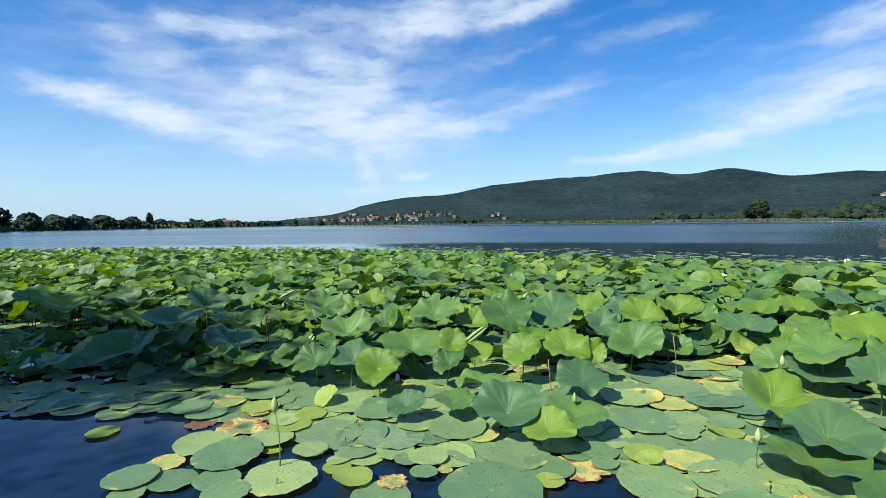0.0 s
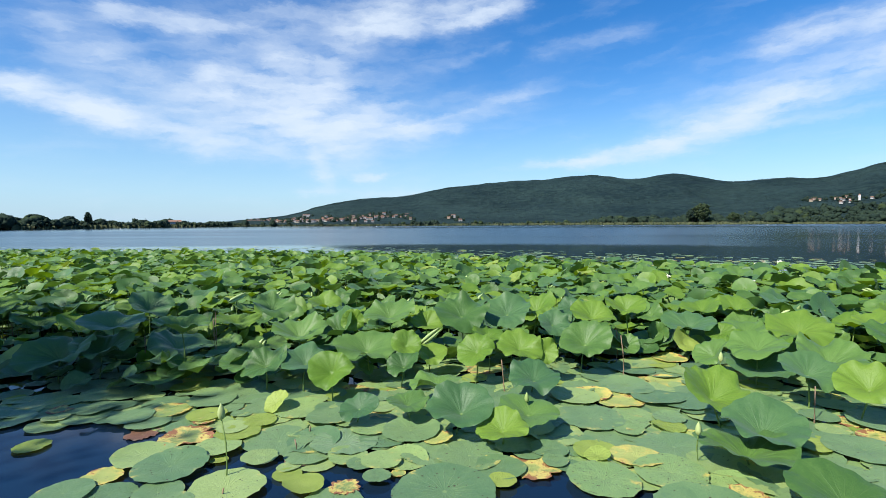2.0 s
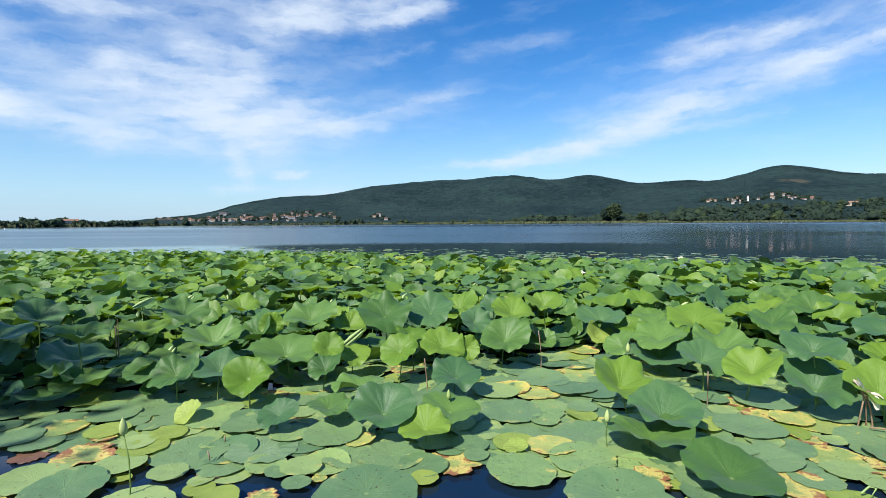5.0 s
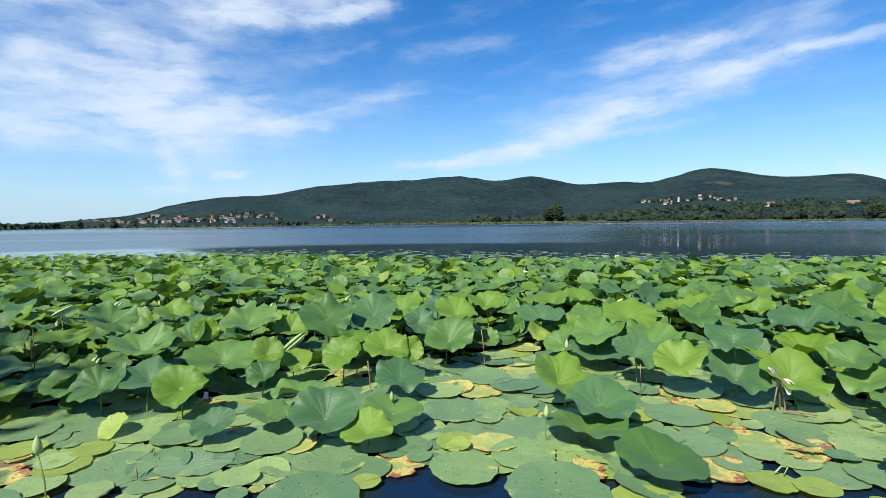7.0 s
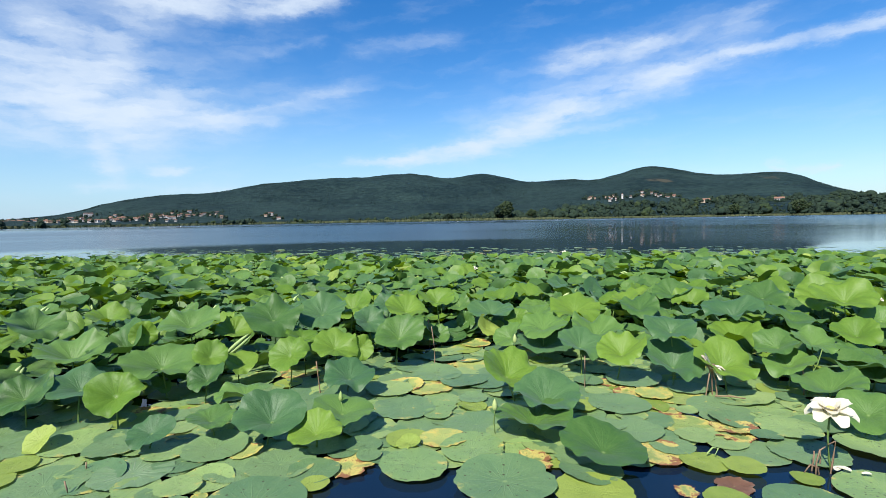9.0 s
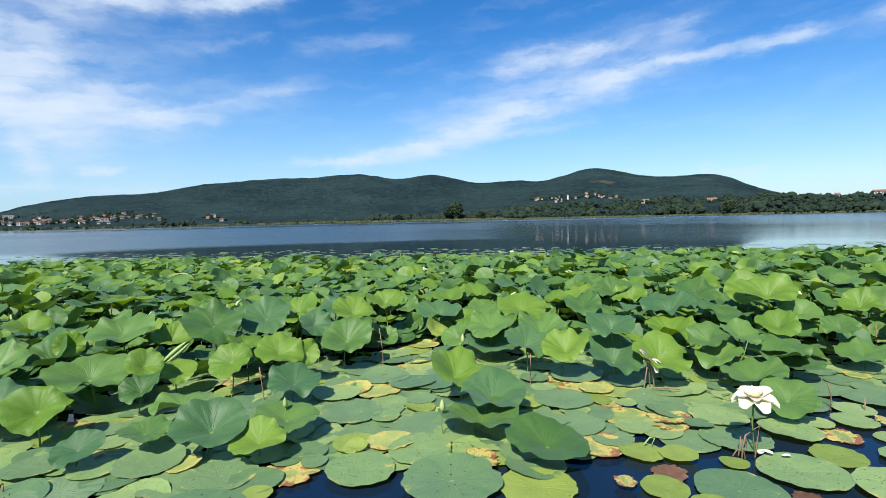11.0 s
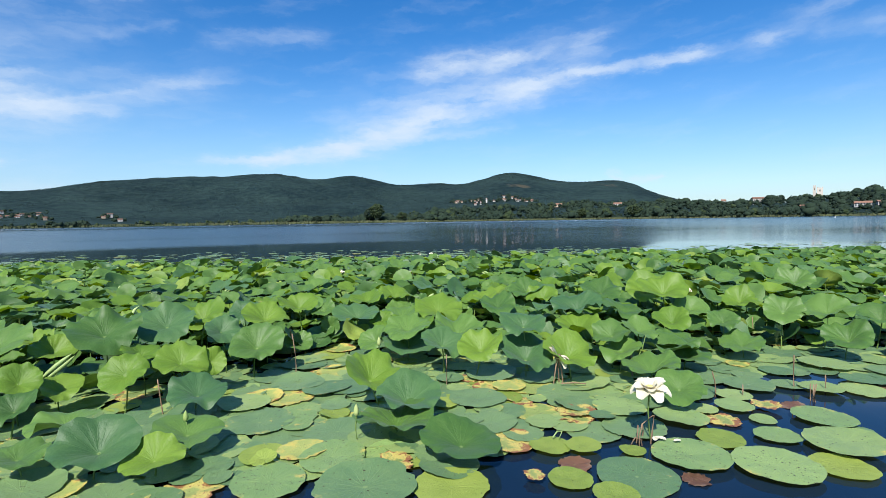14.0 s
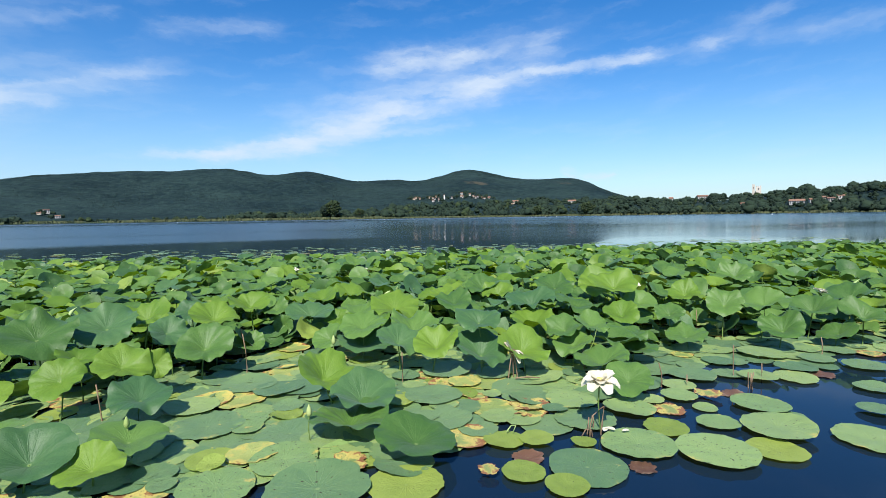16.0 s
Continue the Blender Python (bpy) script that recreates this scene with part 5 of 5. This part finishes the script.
def clump_mesh(name, centres, sizes, mats, index, flat=0.8, coarse=1e9):
    """Many small uneven leaf clumps in one mesh."""
    n = len(centres)
    a = rng.uniform(0, 6.28, n)
    c, s = np.cos(a)[:, None], np.sin(a)[:, None]
    verts, faces, which, start = [], [], [], 0
    for shape, tris, rough, chosen in ((BALL_V, BALL_F, (0.68, 1.22), sizes >= coarse), (OCTA_V, OCTA_F, (0.55, 1.3), sizes < coarse)):
        m, k = int(chosen.sum()), len(shape)
        if not m:
            continue
        v = shape[None] * (sizes[chosen][:, None, None] * rng.uniform(*rough, (m, k, 1)))
        v[:, :, 2] *= flat
        cc, sc = c[chosen], s[chosen]
        v = np.stack([v[:, :, 0] * cc - v[:, :, 1] * sc, v[:, :, 0] * sc + v[:, :, 1] * cc, v[:, :, 2]], 2) + centres[chosen][:, None, :]
        verts.append(v.reshape(-1, 3))
        faces.append((tris[None] + k * np.arange(m)[:, None, None]).reshape(-1, 3) + start)
        which.append(np.repeat(np.asarray(index)[chosen], len(tris)))
        start += m * k
    return mesh(name, np.concatenate(verts), np.concatenate(faces), mats, None, np.concatenate(which))


def blocked(a, d):
    return any(abs(a - ca) < half and d < cd + 4 for ca, half, cd in CLEAR)


def tree_clumps(p, h, wide, count, size):
    """Centres and sizes of the leaf clumps of one crown."""
    q = rng.normal(0, 1, (count, 3))
    q /= np.linalg.norm(q, axis=1)[:, None]
    q *= rng.uniform(0.45, 1.0, (count, 1)) ** 0.6
    lobe = 1 + 0.35 * np.sin(3 * np.arctan2(q[:, 1], q[:, 0]) + rng.uniform(0, 6.28)) * (q[:, 2] < 0.6)
    c = np.stack([q[:, 0] * wide * lobe, q[:, 1] * wide * lobe, h * 0.55 + q[:, 2] * h * 0.45], 1)
    return c + np.array(p), np.full(count, size) * rng.uniform(0.7, 1.25, count)


def far_crown(p, h, wide):
    """A crown far off: three or four overlapping boughs, with small clumps that break its outline."""
    boughs = int(rng.integers(3, 5))
    a = rng.uniform(0, 6.28) + np.arange(boughs) * 6.28 / boughs
    c = np.stack([np.cos(a) * wide * 0.42, np.sin(a) * wide * 0.42, h * rng.uniform(0.22, 0.5, boughs)], 1)
    c = np.concatenate([c, [(0, 0, h * 0.6)]])
    z = np.full(len(c), wide * 0.85) * rng.uniform(0.8, 1.15, len(c))
    k, ks = tree_clumps((0, 0, -0.1 * h), h, wide * 1.08, 12, h * 0.13)
    return np.concatenate([c, k]) + np.array(p), np.concatenate([z, ks])


def build_woods():
    cs, ss, ix = [], [], []
    belts = (  # turns, how far behind the shore, count, height, share of pale trees
        (-58, -46, 2, 60, 420, 4, 8.0, 0.25), (-46, -30, 3, 120, 620, 4, 8.0, 0.25), (-30, -9, 2, 60, 320, 5, 10, 0.1),
        (-9, 8, 24, 110, 110, 3, 7, 0.5), (8, 24, 20, 170, 620, 6, 12, 0.16), (24, 50, 5, 420, 1300, 5, 13, 0.12), (48, 76, 3, 330, 1300, 5, 11, 0.08),
    )
    for a0, a1, s0, s1, count, h0, h1, pale in belts:
        for _ in range(count):
            a, s = rng.uniform(a0, a1), s0 + (s1 - s0) * rng.random() ** 1.2
            d = float(shore(a)) + s
            h = rng.uniform(h0, h1) * (0.85 + 0.75 * noise.noise(Vector((a * 0.9, s * 0.012, 2.0))))
            if blocked(a, d):
                h = rng.uniform(2.0, 3.5)
            c, z = far_crown(ground_point(a, d), h, h * rng.uniform(0.34, 0.52))
            cs.append(c), ss.append(z)
            ix += [1 if rng.random() < pale else 0] * len(z)
    # garden trees between the village houses
    for ca, half, cd in list(CLEAR):
        for _ in range(8):
            a, d = ca + rng.uniform(-0.7, 0.7), cd + rng.uniform(-25, 40)
            if any(abs(a - qa) < 0.10 and d < qd for qa, qh, qd in CLEAR):
                continue
            h = rng.uniform(5, 10)
            c, z = far_crown(ground_point(a, d), h, h * 0.42)
            cs.append(c), ss.append(z)
            ix += [0] * len(z)
    # crowns along the crest of the range
    for _ in range(9000):
        a, d = rng.uniform(-34, 54), rng.uniform(2380, 2680)
        p = ground_point(a, d)
        if p.z < 14:
            continue
        cs.append(np.array([p]) + (0, 0, rng.uniform(-1, 2))), ss.append(np.array([rng.uniform(1.8, 2.59)]))
        ix.append(2)
    # crowns that stand out of the slopes
    for _ in range(9000):
        a, d = rng.uniform(-34, 54), rng.uniform(1500, 2400)
        p = ground_point(a, d)
        if p.z < 12:
            continue
        cs.append(np.array([p]) + (0, 0, rng.uniform(-1.5, 0.5))), ss.append(np.array([rng.uniform(1.2, 1.9)]))
        ix.append(2)
    me = clump_mesh("far_woods", np.concatenate(cs), np.concatenate(ss), [SHORE_LEAF, PALE_LEAF, WOODS], np.array(ix), coarse=2.6)
    return tagged(new("far_woods", me), "dense dark green woods along the far shore and hills", "trees", kind="stuff")


def build_reeds():
    verts, faces = [], []
    for _ in range(12000):
        a = rng.uniform(-60, 76)
        thick = 0.35 + 0.65 * noise.noise(Vector((a * 0.35, 0, 5)))
        if rng.random() > thick + (0.4 if 0 < a < 50 else 0):
            continue
        p = ground_point(a, float(shore(a)) + rng.uniform(-1.5, 9 if not -8 < a < 24 else 26))
        h, w, t = rng.uniform(1.2, 2.6) * (1 if a < 24 else 0.6), rng.uniform(0.5, 1.3), rng.uniform(0, 3.14)
        k = len(verts)
        dx, dy = math.cos(t) * w, math.sin(t) * w
        verts += [(p.x - dx, p.y - dy, p.z - 0.3), (p.x + dx, p.y + dy, p.z - 0.3), (p.x - dx * 1.4, p.y - dy * 1.4, p.z + h * 0.9), (p.x + dx * 0.2, p.y + dy, p.z + h), (p.x + dx * 1.5, p.y + dy * 1.3, p.z + h * 0.85)]
        faces += [(k, k + 3, k + 2), (k, k + 1, k + 3), (k + 1, k + 4, k + 3)]
    return tagged(new("reeds", mesh("reeds", verts, faces, REED, smooth=False)), "pale yellow-green reed belt along the far shore", "reeds", kind="stuff")


def tree(p, h, wide, mat, label, count=260, size=0.09, base=0.28):
    """A tree with a tapering trunk, limbs and a crown of many clumps."""
    thing = new("tree")
    thing.location = p
    limbs = [tube([(0, 0, -0.3), (0.01 * h, 0, h * 0.25), (0, 0.015 * h, h * 0.55), (0.01 * h, 0, h * 0.8)], (h * 0.028, h * 0.022, h * 0.013, h * 0.005), 8)]
    for k in range(7):
        a, z0 = k * 2.4 + rng.uniform(-0.4, 0.4), h * rng.uniform(0.25, 0.55)
        limbs.append(tube([(0, 0, z0), (math.cos(a) * wide * 0.4, math.sin(a) * wide * 0.4, z0 + h * 0.12), (math.cos(a) * wide * 0.8, math.sin(a) * wide * 0.8, z0 + h * 0.2)], (h * 0.012, h * 0.008, h * 0.003), 5))
    part("trunk", mesh("trunk", *joined(limbs), BARK), thing)
    c, s = tree_clumps((0, 0, h * base - h * 0.1), h, wide, count, h * size)
    part("crown", clump_mesh("crown", c, s, [mat], np.zeros(len(s), dtype=int)), thing)
    return tagged(thing, label, "tree", "shore trees")


build_woods()
build_reeds()
for a, s, h, w, m, lab in ((18.5, 6, 21, 9, PALE_LEAF, "broad light green tree at the water's edge"), (17.6, 10, 16, 7, SHORE_LEAF, "rounded dark green tree beside the reeds"),
                           (21.2, 6, 11, 6, PALE_LEAF, "low pale willow at the water's edge"), (41.2, 5, 11, 5, PALE_LEAF, "small pale rounded tree by the reeds"),
                           (46.4, 6, 13, 8, PALE_LEAF, "wide pale willow on the far shore"), (12.0, 8, 9, 5, SHORE_LEAF, "small dark tree on the grassy shore"),
                           (-54.6, 6, 8, 4, SHORE_LEAF, "dark green tree on the near shore point"), (-52.6, 10, 7, 4, SHORE_LEAF, "dark green rounded shore tree"),
                           (-43.5, 14, 10, 2, SHORE_LEAF, "slim dark poplar above the shore woods")):
    tree(ground_point(a, float(shore(a)) + s), h, w, m, lab)


def shade_tree():
    """The tree on the bank beside the viewer, whose shade falls on the leaf bed."""
    thing = new("tree")
    thing.location = (-14.2, -2.3, 0.3)
    limbs = [tube([(0, 0, -0.6), (0.2, 0.1, 2.5), (0.8, 0.4, 5.0), (1.3, 0.7, 7.6)], (0.28, 0.22, 0.15, 0.05), 10)]
    ends = []
    for z0, ex, ey, ez in ((2.6, 3.0, 0.6, 5.6), (3.4, 4.2, 1.6, 6.4), (4.2, 5.0, 1.2, 7.2), (5.0, 2.4, 1.5, 7.6), (3.8, -2.0, -1.0, 6.4), (4.8, 0.4, -2.2, 7.4), (4.4, 6.2, 2.0, 6.8), (3.2, 1.6, 1.6, 5.2), (3.6, 5.4, 1.9, 6.2), (4.0, 3.4, 0.9, 6.9), (4.8, 3.6, 2.4, 7.0), (4.6, 5.4, 0.9, 7.0), (4.2, 5.8, 0.2, 6.4), (4.4, 4.7, 0.1, 6.6)):
        t = (z0 - 0) / 7.6
        o = Vector((1.3 * t, 0.7 * t, z0))
        e = Vector((ex, ey, ez))
        limbs.append(tube([o, o.lerp(e, 0.5) + Vector((0, 0, 0.35)), e], (0.10, 0.06, 0.02), 7))
        ends += [o.lerp(e, q) + Vector((0, 0, 0.2)) for q in (0.5, 0.7, 0.85, 1.0)]
    part("trunk", mesh("trunk", *joined(limbs), BARK), thing)
    verts, faces = [], []
    for e in ends:
        for _ in range(800):
            p = e + Vector(rng.normal(0, 1, 3) * (0.65, 0.6, 0.42))
            q = Euler(rng.uniform(0, 6.28, 3)).to_matrix()
            k = len(verts)
            verts += [p + q @ Vector(c) * 0.066 for c in ((-1.4, 0, 0), (0, -0.7, 0.1), (1.4, 0, 0), (0, 0.7, 0.1))]
            faces.append((k, k + 1, k + 2, k + 3))
    part("crown", mesh("crown", verts, faces, SHORE_LEAF), thing, "loose green crown")
    return tagged(thing, "leafy green tree on the bank beside the water", "tree", "shore trees")


shade_tree()


def buoy(az, d):
    v, f = lathe([(0.02, -0.2), (0.24, -0.14), (0.3, 0.06), (0.25, 0.27), (0.12, 0.37), (0.02, 0.4)], 12)
    ob = new("buoy", mesh("buoy", v, f, BOAT))
    ob.location = (math.sin(radians(az)) * d, math.cos(radians(az)) * d, 0)
    return tagged(ob, "small white round buoy floating on the lake", "buoy", "buoys")


for a, d in ((-41, 330), (-28, 520), (-16, 420), (3, 400), (9, 430), (13, 420), (24, 380), (33.5, 420), (40.5, 380), (42, 400), (43.2, 420), (63.5, 330), (-33, 450)):
    buoy(a, d)
